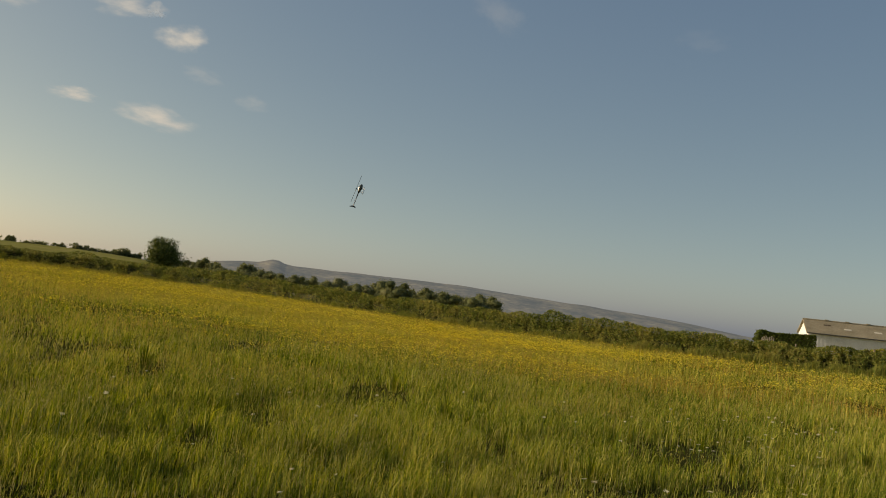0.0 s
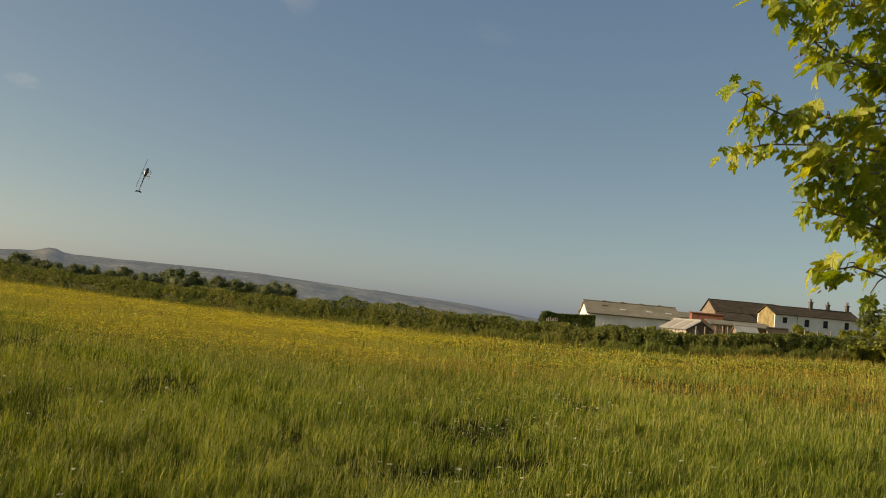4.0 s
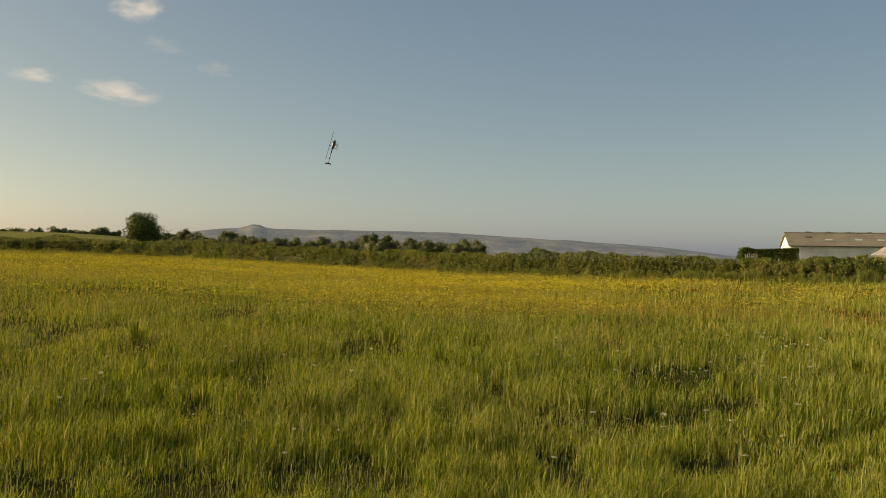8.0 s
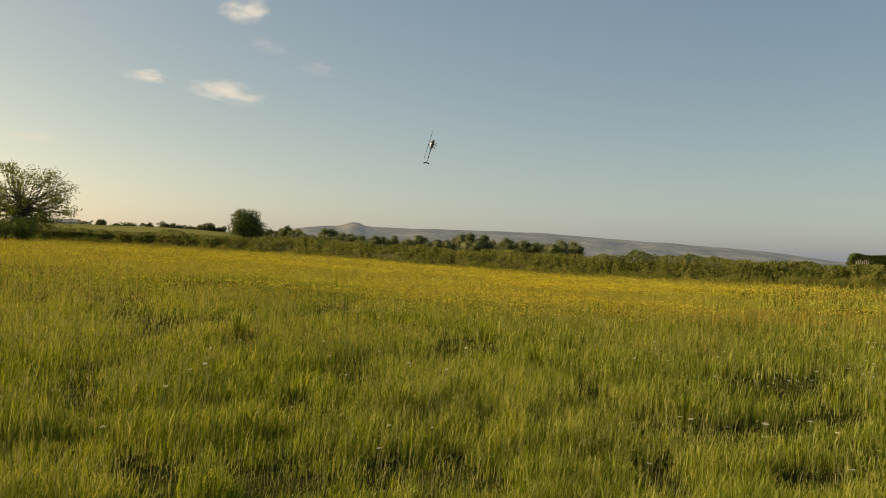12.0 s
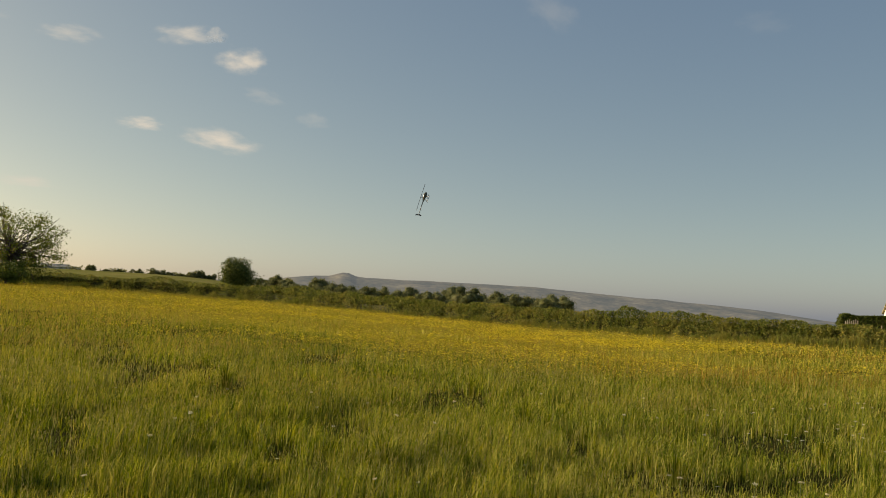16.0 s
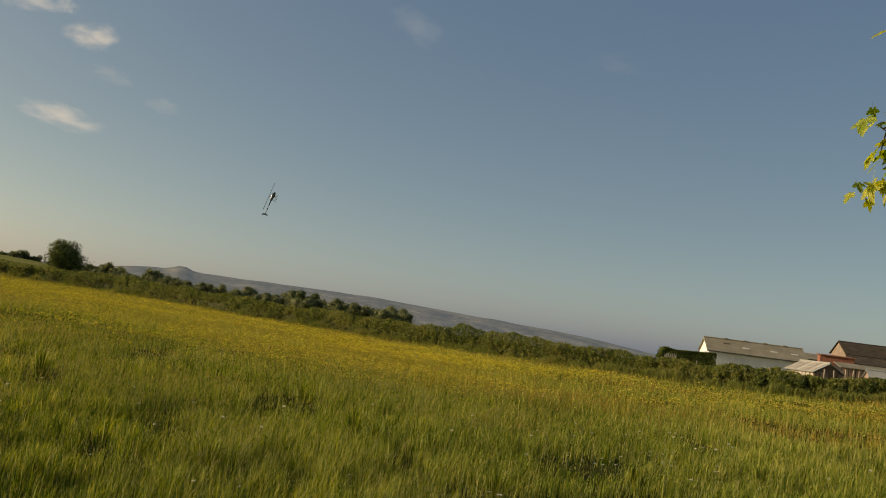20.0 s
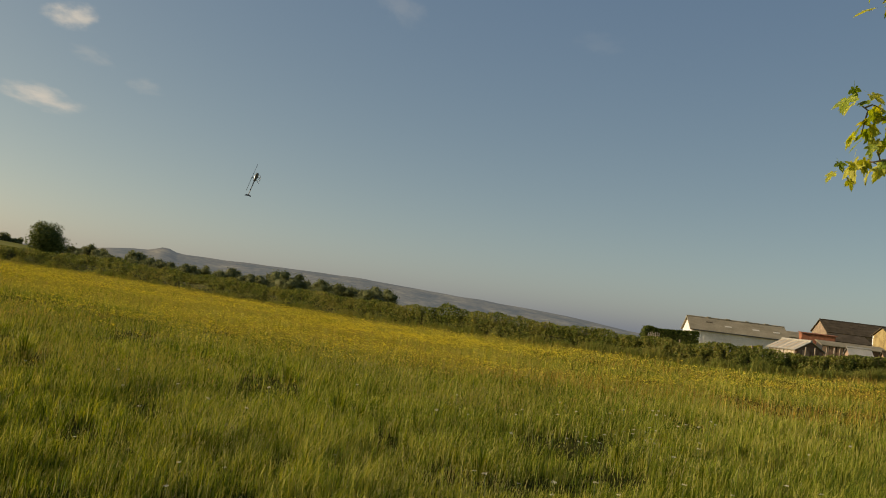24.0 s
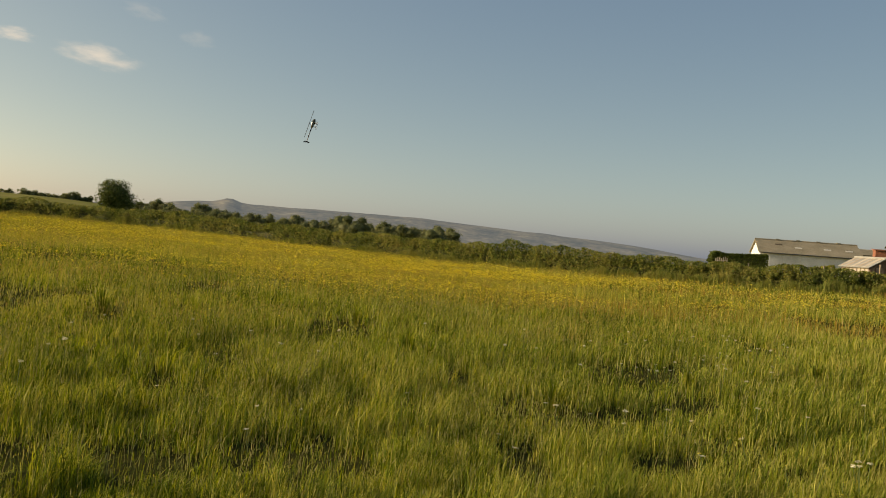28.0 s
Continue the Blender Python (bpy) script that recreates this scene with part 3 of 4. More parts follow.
def hollow(x, y):
    """1 in the middle of a hollow, 0 outside, with a ragged edge."""
    d = np.zeros(np.shape(x))
    jag = 1.5 * (vnoise(x, y, 0.16, 35) - 0.5) + 0.8 * (vnoise(x, y, 0.5, 38) - 0.5)
    for az, r, hw, hd in HOLLOWS:
        c, q = math.cos(radians(az)), math.sin(radians(az))
        across, along = (x * c - y * q) / hw, (x * q + y * c - r + 0.5 * hd) / (1.9 * hd)
        near = np.abs(across) + np.abs(along) < 5
        d = np.where(near, np.maximum(d, np.clip((1.5 - np.hypot(across, along) + jag) * 1.6, 0, 1)), d)
    wild = np.clip((0.30 - vnoise(x, y * 0.7, 1.3, 36)) / 0.08, 0, 1) * np.clip((np.hypot(x, y) - 7) / 4, 0, 1)
    return np.maximum(d, 0.8 * wild)


def sward(x, y):
    """Height of the grass: tufts at two scales over a rolling top, dropping away in the hollows."""
    a = np.clip((vnoise(x, y * 1.2, 0.75, 31) - 0.30) / 0.34, 0, 1)
    b = np.clip((vnoise(x, y * 1.2, 0.24, 32) - 0.35) / 0.3, 0, 1)
    t = 0.09 + 0.13 * a * a * (3 - 2 * a) + 0.10 * b + 0.05 * vnoise(x, y, 3.5, 33)
    r, az = np.hypot(x, y), np.degrees(np.arctan2(x, y))
    short = np.clip((az - 12) / 12, 0, 1) * np.clip((11 - r) / 4, 0, 1)
    return t * (1 - 0.25 * short) * (1 - 0.72 * hollow(x, y))


def stalks(rng, x, y, r, extra, thick, long, material, name, label):
    """Flowering grass: a thin bent stem with a slim two-faced head that carries on its line."""
    n = len(x)
    h = sward(x, y) + extra
    bend = 0.05 + 0.5 * rng.uniform(0, 1, n) ** 2
    v, f = blades(rng, x, y, h, thick, bend, 0.1)
    five = v.reshape(-1, 5, 3)
    tip = five[:, 4]
    way = tip - (five[:, 2] + five[:, 3]) / 2
    way /= np.linalg.norm(way, axis=1)[:, None]
    ang = rng.uniform(0, np.pi, n)
    hv, hf = [], []
    for k, turn in enumerate((0.0, 1.57)):
        d = np.stack([np.cos(ang + turn), np.sin(ang + turn), np.zeros(n)], 1) * (thick * 1.15)[:, None]
        hv.append(np.stack([tip - way * long[:, None] * 0.2, tip + d + way * long[:, None] * 0.25, tip + way * long[:, None], tip - d + way * long[:, None] * 0.25], 1).reshape(-1, 3))
        hf.append(np.arange(n * 4).reshape(-1, 4) + len(v) + k * n * 4)
    tagged(new(name, mesh_np(name, np.concatenate([v] + hv), [f[0], f[1]] + hf, material)), label, "grass", kind="stuff")


def meadow():
    rng = np.random.default_rng(41)
    x, y, r, az = field_points(rng, 590000, 5.0, 150)
    keep = rng.uniform(size=len(x)) > 0.88 * hollow(x, y)
    x, y, r = x[keep], y[keep], r[keep]
    n = len(x)
    h = (sward(x, y) + 0.02) * rng.uniform(0.45, 1.2, n)
    w = 0.0052 * np.maximum(1, r / 7) ** 0.55 * np.where(r > 26, 1.25, 1.0) * np.exp(rng.normal(0, 0.4, n))
    bend = np.where(rng.uniform(size=n) < 0.28, rng.uniform(0.4, 1.0, n), 0.04 + 0.4 * rng.uniform(0, 1, n) ** 1.3)
    v, f = blades(rng, x, y, h, w, bend, 0.15)
    far = r > 26
    v = v.reshape(-1, 5, 3)
    va, fa = slivers(v[far])
    vb, o = v[~far].reshape(-1, 3), (np.arange((~far).sum()) * 5)[:, None]
    v, f = np.concatenate([vb, va]), [o + np.array([[0, 1, 2, 3]]), o + np.array([[3, 2, 4]]), fa[0] + len(vb)]
    tagged(new("meadow_grass", mesh_np("meadow_grass", v, f, M_GRASS)), "long uneven green meadow grass in tussocks", "grass", kind="stuff")
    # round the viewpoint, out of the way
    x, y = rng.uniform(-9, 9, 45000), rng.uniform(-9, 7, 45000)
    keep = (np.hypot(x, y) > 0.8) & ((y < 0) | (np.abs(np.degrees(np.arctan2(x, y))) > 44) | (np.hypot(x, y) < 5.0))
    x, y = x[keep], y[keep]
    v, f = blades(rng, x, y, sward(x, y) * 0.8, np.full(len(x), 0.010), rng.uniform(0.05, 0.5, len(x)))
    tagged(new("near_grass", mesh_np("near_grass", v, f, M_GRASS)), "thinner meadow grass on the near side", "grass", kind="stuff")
    # slim pale heads standing out of the near grass, thickest about the hollows
    x, y, r, az = field_points(rng, 64000, 5.1, 30)
    keep = rng.uniform(size=len(x)) < np.clip(vnoise(x, y, 1.4, 83) * 1.5 - 0.35, 0.12, 0.8) * np.clip((r - 3) / 7, 0.4, 1) * np.clip(1.15 - az / 26, 0.25, 1) * (1 - 0.7 * hollow(x, y)) + 0.07 * hollow(x, y)
    x, y, r = x[keep], y[keep], r[keep]
    n = len(x)
    stalks(rng, x, y, r, rng.uniform(0.0, 0.11, n) + 0.14 * hollow(x, y), 0.0038 * np.maximum(1, r / 7) ** 0.7, rng.uniform(0.025, 0.06, n), M_HEAD, "grass_heads", "slim pale grass heads on bent green stems")
    # russet and straw flowering stalks farther out
    x, y, r, az = field_points(rng, 62000, 11.0, 150, power=-0.45)
    keep = rng.uniform(size=len(x)) < np.clip(vnoise(x, y, 4.0, 81) * 2.4 - 0.55, 0.08, 1) * np.clip(1.1 - (az + 4) / 24, 0.1, 1.4)
    x, y, r = x[keep], y[keep], r[keep]
    n = len(x)
    s = np.maximum(1, r / 9) ** 0.8
    stalks(rng, x, y, r, rng.uniform(0.03, 0.11, n), 0.0030 * np.maximum(1, r / 7) ** 0.8, 0.034 * np.minimum(s, 2.0), M_STALK, "seed_heads", "straw and russet flowering grass stalks")
    # pale bleached grass in a strip before the hedge
    az = rng.uniform(-40, 46, 110000)
    az = az[rng.uniform(size=len(az)) < np.clip(0.75 - az / 26, 0.06, 1)]
    rr = by_bearing(HEDGE_R, az) * (1 - 0.62 * rng.uniform(0, 1, len(az)) ** 1.2) - 1.2
    x, y = rr * np.sin(np.radians(az)), rr * np.cos(np.radians(az))
    v, f = blades(rng, x, y, sward(x, y) * rng.uniform(0.9, 1.25, len(az)) + 0.04, 0.0058 * rr ** 0.5, rng.uniform(0.05, 0.5, len(az)))
    v, f = slivers(v)
    tagged(new("pale_grass", mesh_np("pale_grass", v, f, M_PALE)), "pale bleached grass tops towards the far hedge", "grass", kind="stuff")
    # taller green growth along the hedge foot and poking through its top
    az = rng.uniform(-44, 48, 42000)
    on_top = rng.uniform(size=len(az)) < 0.16
    rr = by_bearing(HEDGE_R, az) - np.where(on_top, 0.45, rng.uniform(0.7, 1.7, len(az)))
    x, y = rr * np.sin(np.radians(az)), rr * np.cos(np.radians(az))
    tall = (0.35 + 0.75 * vnoise(az * 2, az * 0, 1.1, 37)) * rng.uniform(0.5, 1.1, len(az))
    v, f = blades(rng, x, y, np.where(on_top, by_bearing(HEDGE_H, az) * rng.uniform(0.95, 1.16, len(az)), tall), np.full(len(x), 0.03), rng.uniform(0.05, 0.5, len(x)))
    tagged(new("hedge_foot_grass", mesh_np("hedge_foot_grass", v, f, M_HFOOT)), "tall green grass and nettles along and through the hedge", "grass", kind="stuff")


meadow()


def sorrel():
    """Rust-coloured dock and sorrel spikes in drifts toward the farm."""
    rng = np.random.default_rng(43)
    x, y, r, az = field_points(rng, 22000, 22.0, 150, -12.0, 46.0)
    keep = rng.uniform(size=len(x)) < np.clip(vnoise(x, y, 7.0, 71) * 2.4 - 0.75, 0, 1) * np.clip((az + 12) / 20, 0.15, 1)
    x, y, r = x[keep], y[keep], r[keep]
    v, f = blades(rng, x, y, sward(x, y) * 1.1 + rng.uniform(0.1, 0.25, len(x)), 0.006 * (r / 20) ** 0.7, rng.uniform(0, 0.2, len(x)))
    tagged(new("sorrel", mesh_np("sorrel", v, f, M_SORREL)), "rust-brown sorrel spikes among the far grass", "plants", kind="stuff")


sorrel()


def tussock(az, r, height, count, seed, label):
    """One stout tussock, its blades arching outward."""
    rng = np.random.default_rng(seed)
    foot = spot(az, r)
    a = rng.uniform(0, 2 * np.pi, count)
    out = rng.uniform(0.1, 0.8, count)
    h = height * rng.uniform(0.6, 1.1, count)
    b = np.stack([np.cos(a), np.sin(a), np.zeros(count)], 1) * (0.10 * rng.uniform(0, 1, count))[:, None] + [0, 0, -0.02]
    d = np.stack([np.cos(a), np.sin(a), np.zeros(count)], 1) * (h * out)[:, None]
    s = np.stack([-np.sin(a), np.cos(a), np.zeros(count)], 1) * 0.004
    up = np.array([0, 0, 1.0]) * h[:, None]
    v = np.stack([b - s, b + s, b + d * 0.35 + up * 0.7 + s, b + d * 0.35 + up * 0.7 - s, b + d + up * (1.05 - 0.35 * out[:, None])], 1).reshape(-1, 3)
    o = (np.arange(count) * 5)[:, None]
    ob = new("grass_tussock", mesh_np("grass_tussock", v, [o + np.array([[0, 1, 2, 3]]), o + np.array([[3, 2, 4]])], M_GRASS))
    ob.matrix_basis = Matrix.Translation(foot)
    tagged(ob, label, "grass", "tussocks")


for k, (az, r, h, n) in enumerate(((-0.1, 13.0, 0.50, 160), (-18.2, 16.5, 0.48, 200), (1.2, 12.5, 0.42, 120), (-8.5, 9.2, 0.45, 160), (9.0, 9.8, 0.42, 160), (-3.4, 17.0, 0.45, 140), (17.0, 12.0, 0.42, 150), (24.0, 14.0, 0.42, 140), (-24.0, 12.0, 0.45, 160), (30.0, 17.0, 0.42, 140))):
    tussock(az, r, h, n, 500 + k, "pale coarse tussock standing out of the meadow" if k in (0, 2) else "dark dense tussock of coarse grass")


def flower_parts(name, label, category, group, head_r, rays, material):
    """A stem with a flat head of florets, built at the origin and copied."""
    th = empty(name, Matrix.Identity(4), label, category, group)
    part("stem", tube([(0, 0, -0.02), (0.006, 0.0, 0.18), (0, 0.004, 0.36)], [0.003, 0.0025, 0.002], 5), M_STEM, th)
    bm = bmesh.new()
    rng = np.random.default_rng(7)
    for k in range(rays):
        a, q = 2.4 * k, head_r * math.sqrt((k + 0.5) / rays)
        c = Vector((q * math.cos(a), q * math.sin(a), 0.36 + rng.uniform(-0.006, 0.008)))
        s = head_r * 0.34
        vs = [bm.verts.new(c + Vector((s * math.cos(b), s * math.sin(b), 0.25 * s))) for b in (0, 1.57, 3.14, 4.71)]
        mid = bm.verts.new(c - Vector((0, 0, 0.3 * s)))
        for m in range(4):
            bm.faces.new((mid, vs[m], vs[(m + 1) % 4]))
    part("flower_head", bm, material, th)
    return th


rng = np.random.default_rng(91)
yarrow = flower_parts("white_flower", "small flat white flower head among the grass", "flower", "white flowers", 0.020, 18, M_UMBEL)
cup = flower_parts("buttercup", "bright yellow buttercup on a thin stem", "flower", "near buttercups", 0.016, 6, M_BUTTER)
for proto, spots in ((yarrow, [(rng.normal(17, 3.0), rng.normal(14.0, 1.2)) for _ in range(34)] + [(rng.uniform(-26, 30), rng.uniform(6.8, 15)) for _ in range(52)]),
                     (cup, [(rng.uniform(18, 36), rng.uniform(6.0, 10)) for _ in range(26)] + [(rng.uniform(-32, -14), rng.uniform(11, 18)) for _ in range(16)])):
    for k, (az, r) in enumerate(spots):
        f = spot(az, r)
        h = float(sward(f.x, f.y)) * rng.uniform(1.0, 1.25) + 0.09
        s = rng.uniform(0.8, 1.3)
        m = Matrix.Translation(f) @ Euler((rng.normal(0, 0.12), rng.normal(0, 0.12), rng.uniform(0, 6.28))).to_matrix().to_4x4() @ Matrix.Diagonal((s, s, h / 0.36, 1))
        if k:
            copy = copy_thing(proto, Matrix.Identity(4))
            copy.matrix_basis = m
    proto.matrix_basis = m


def buttercups():
    rng = np.random.default_rng(51)
    x, y, r, az = field_points(rng, 210000, 13.0, 150, power=-0.45)
    q = r / by_bearing(HEDGE_R, az)
    band = np.clip((r - 19) / 13, 0.03, 1) * np.clip((az + 34) / 24, 0.25, 1) * np.clip((24 - az) / 18, 0.18, 1) * np.clip((0.93 - q) / 0.2, 0.05, 1)
    drift = 0.55 * vnoise(x, y, 7.0, 61) + 0.35 * vnoise(x, y, 2.2, 62) + 0.25 * vnoise(x, y, 0.7, 63)
    keep = rng.uniform(size=len(x)) < band * np.clip(drift * 4.4 - 1.95, 0.05, 1)
    x, y, r = x[keep], y[keep], r[keep]
    n = len(x)
    z = land(x, y) + sward(x, y) * rng.uniform(1.0, 1.25, n) + 0.07
    s = 0.0115 * np.maximum(1, r / 20) ** 0.8 * np.exp(rng.normal(0, 0.35, n))
    c = np.stack([x, y, z], 1)
    v = [c - np.array([0, 0, 1]) * s[:, None] * 0.5]
    for k in range(4):
        a = 2 * math.pi * k / 4
        v.append(c + np.stack([np.cos(a) * s, np.sin(a) * s, 0.35 * s], 1))
    v = np.stack(v, 1).reshape(-1, 3)
    o = (np.arange(n) * 5)[:, None]
    f = np.concatenate([o + np.array([[0, 1 + k, 1 + (k + 1) % 4]]) for k in range(4)])
    tagged(new("buttercups", mesh_np("buttercups", v, [f], M_BUTTER)), "countless bright yellow buttercups above the grass", "flowers", kind="stuff")


buttercups()

# ---- farm buildings ----
M_WHITEWALL = mat("weathered_white_render", [(0.58, 0.56, 0.50), (0.72, 0.70, 0.65), (0.79, 0.78, 0.74)], 0.6, 0.85, 0.3, 12.0)
M_ASBESTOS = mat("grey_cement_sheet", [(0.19, 0.165, 0.105), (0.26, 0.225, 0.145), (0.32, 0.28, 0.19)], 0.5, 0.9, 0.3, spec=0.1)
M_SLATE = mat("old_slate", [(0.055, 0.042, 0.024), (0.085, 0.066, 0.04), (0.115, 0.093, 0.06)], 0.9, 0.85, 0.4, spec=0.1)
M_STONE = mat("brown_rubble_stone", [(0.16, 0.12, 0.085), (0.24, 0.18, 0.12), (0.32, 0.25, 0.17)], 1.2, 0.9, 0.6)
M_OCHRE = mat("ochre_render", [(0.12, 0.085, 0.035), (0.28, 0.21, 0.085), (0.38, 0.31, 0.14)], 0.9, 0.9, 0.3)
M_BRICK = mat("red_brick", [(0.17, 0.065, 0.035), (0.25, 0.10, 0.055), (0.30, 0.14, 0.075)], 1.6, 0.9, 0.4)
M_SHEDWOOD = mat("weathered_boards", [(0.12, 0.075, 0.045), (0.22, 0.14, 0.085), (0.34, 0.24, 0.16)], 2.2, 0.85, 0.4, objrand=0.6)
M_PALEWOOD = mat("bleached_timber", [(0.34, 0.28, 0.20), (0.52, 0.45, 0.34)], 2.0, 0.85, 0.3, objrand=0.5)
M_POSTWOOD = mat("grey_brown_post", [(0.22, 0.165, 0.11), (0.34, 0.27, 0.19)], 2.0, 0.85, 0.3, objrand=0.5)
M_FELT = mat("pale_roof_felt", [(0.27, 0.26, 0.21), (0.38, 0.365, 0.31)], 1.0, 0.8, 0.2)
# near-black colour standing in for the shade inside openings
M_DARK = mat("opening_shade", [(0.015, 0.014, 0.013), (0.03, 0.028, 0.025)], 2.0, 0.6)
M_FRAME = mat("window_paint", [(0.55, 0.54, 0.5), (0.66, 0.65, 0.61)], 4.0, 0.5)
M_DARKFRAME = mat("brown_window_paint", [(0.07, 0.055, 0.045), (0.12, 0.10, 0.085)], 4.0, 0.5)
M_GLASS = mat("dark_window_glass", [(0.015, 0.018, 0.02), (0.03, 0.035, 0.04)], 1.0, 0.35, spec=0.2)
M_SKYLIGHT = mat("translucent_roof_sheet", [(0.5, 0.47, 0.36), (0.62, 0.58, 0.46)], 1.0, 0.5)
M_LEAD = mat("dark_pipe", [(0.05, 0.05, 0.05), (0.09, 0.088, 0.085)], 3.0, 0.5)
M_STACK = mat("sooty_stone", [(0.11, 0.09, 0.07), (0.18, 0.145, 0.11)], 3.0, 0.9, 0.5)
M_POT = mat("clay_pot", [(0.16, 0.095, 0.07), (0.24, 0.15, 0.11)], 5.0, 0.85)


class Frame:
    """A building's own axes: u along the front, v away from the field; (u, v, z) to world."""

    def __init__(self, az, r, turn):
        p = spot(az, r)
        self.o, self.a = p, radians(turn)
        self.m = Matrix.Translation((p.x, p.y, 0)) @ Matrix.Rotation(-self.a, 4, "Z")


def pierced_wall(length, t, z0, z1, openings):
    """A front wall with rectangular openings (u, z, w, h) left clear through its thickness."""
    us = sorted({0.0, length} | {u + k * w / 2 for u, z, w, h in openings for k in (-1, 1)})
    zs = sorted({z0, z1} | {z + k * h / 2 for u, z, w, h in openings for k in (-1, 1)})
    bm = bmesh.new()
    for u0, u1 in zip(us, us[1:]):
        run = None
        for w0, w1 in zip(zs, zs[1:]):
            mu, mz = (u0 + u1) / 2, (w0 + w1) / 2
            clear = any(abs(mu - u) < w / 2 and abs(mz - z) < h / 2 for u, z, w, h in openings)
            if clear:
                if run:
                    add_box(bm, (u0, 0, run[0]), (u1, t, run[1]))
                run = None
            else:
                run = (run[0] if run else w0, w1)
        if run:
            add_box(bm, (u0, 0, run[0]), (u1, t, run[1]))
    return bm


def gable_building(name, label, fr, length, depth, z0, ze, zr, wall, roof, gable=None, over=0.25, thick=0.12, courses=0, openings=()):
    th = empty(name, fr.m, label, "building")
    z0 -= 0.4
    t = 0.3
    for n, a, b in (("wall", (0, 0), (length, t)), ("wall", (0, depth - t), (length, depth))):
        part(n, pierced_wall(length, t, z0, ze, openings) if a[1] == 0 and openings else box((a[0], a[1], z0), (b[0], b[1], ze)), wall, th)
    for u in (t, length - t):
        bm = bmesh.new()
        prof = [(t + 0.003, z0), (depth - t - 0.003, z0), (depth - t - 0.003, ze), (depth / 2, zr - 0.05), (t + 0.003, ze)]
        s = -t if u == t else t
        a = [bm.verts.new((u, y, z)) for y, z in prof]
        b = [bm.verts.new((u + s, y, z)) for y, z in prof]
        bm.faces.new(a if s > 0 else a[::-1])
        bm.faces.new(b[::-1] if s > 0 else b)
        for k in range(5):
            bm.faces.new((a[k], a[(k + 1) % 5], b[(k + 1) % 5], b[k]))
        bmesh.ops.recalc_face_normals(bm, faces=bm.faces)
        part("gable_wall", bm, gable or wall, th)
    slope = math.atan2(zr - ze, depth / 2)
    for side in (0, 1):
        n = max(1, courses)
        run = math.hypot(zr - ze, depth / 2) + 0.3
        for k in range(n):
            s0, s1 = run * k / n, run * (k + 1) / n + 0.03
            lift = 0.02 if courses else 0.0
            m = Matrix.Translation((0, depth / 2, zr)) @ (Matrix.Rotation(math.pi, 4, "Z") @ Matrix.Translation((-length, 0, 0)) if side else Matrix.Identity(4)) @ Matrix.Rotation(slope, 4, "X")
            part("slate_course" if courses else "roof", box((-over, -s1, 0.0 + lift * (k % 2)), (length + over, -s0, thick + lift * (k % 2)), 0, m), roof, th)
    part("ridge", tube([(-over, depth / 2, zr + thick), (length + over, depth / 2, zr + thick)], [0.13, 0.13], 8), roof, th)
    return th


def window(th, u, z, w, h):
    """A sash window set deep in its opening in the front wall of th."""
    fr = part("window", box((u - w / 2 + 0.002, 0.20, z - h / 2 + 0.002), (u + w / 2 - 0.002, 0.24, z + h / 2 - 0.002)), M_GLASS, th, "dark glazed sash window")
    bm = bmesh.new()
    b = 0.06
    u0, u1, z0, z1 = u - w / 2 + 0.003, u + w / 2 - 0.003, z - h / 2 + 0.003, z + h / 2 - 0.003
    for a, c in (((u0, z0), (u1, z0 + b)), ((u0, z1 - b), (u1, z1)), ((u0, z0 + b), (u0 + b, z1 - b)), ((u1 - b, z0 + b), (u1, z1 - b)), ((u0 + b, z - 0.025), (u1 - b, z + 0.025))):
        add_box(bm, (a[0], 0.16, a[1]), (c[0], 0.196, c[1]))
    part("frame", bm, M_DARKFRAME, fr)
    part("sill", box((u - w / 2 - 0.1, -0.12, z - h / 2 - 0.10), (u + w / 2 + 0.1, -0.004, z - h / 2 - 0.01)), M_FRAME, fr)
    return fr


# long white shed
fr = Frame(20.51, 130, 11.7)
barn = gable_building("barn", "long low white barn with a grey sheeted roof", fr, 12.7, 8.0, 0.4, 3.15, 4.8, M_WHITEWALL, M_ASBESTOS, courses=0)
sl = math.atan2(1.65, 4.0)
for u in (4.6, 8.3, 11.0, 2.2):
    m = Matrix.Translation((0, 4.0, 4.8)) @ Matrix.Rotation(sl, 4, "X")
    part("skylight", box((u, -2.6 if u > 3 else -1.7, 0.12), (u + 0.9, -2.2 if u > 3 else -1.35, 0.15), 0, m), M_SKYLIGHT if u > 3 else M_SLATE, barn, "pale clear roof sheet" if u > 3 else "dark patched roof sheet")
# panel on the outer gable, a hatch's unlit inside put into its colour
part("hatch_panel", box((-0.03, 1.0, 1.6), (-0.01, 3.4, 2.9)), M_DARK, barn, "near-black panel for the shade of an open hatch")
part("gutter", tube([(-0.2, -0.33, 3.1), (12.9, -0.33, 3.1)], [0.07, 0.07], 6), M_LEAD, barn)
for k in range(26):
    u = 0.24 + k * 0.49
    part("batten", box((u - 0.035, -0.025, 0.4), (u + 0.035, -0.003, 3.0)), M_WHITEWALL, barn)
for u in (2.5, 5.1, 7.7, 10.3):
    part("ridge_vent", box((u, 3.85, 4.95), (u + 0.5, 4.15, 5.12), 0.03), M_ASBESTOS, barn)

# stone barn behind
fr = Frame(27.92, 190, 7.8)
sbarn = gable_building("stone_barn", "brown stone barn with a dark slate roof", fr, 13.3, 8.0, 1.0, 6.35, 8.55, M_STONE, M_SLATE, courses=9)

# farmhouse
fr = Frame(31.25, 175, 5.3)
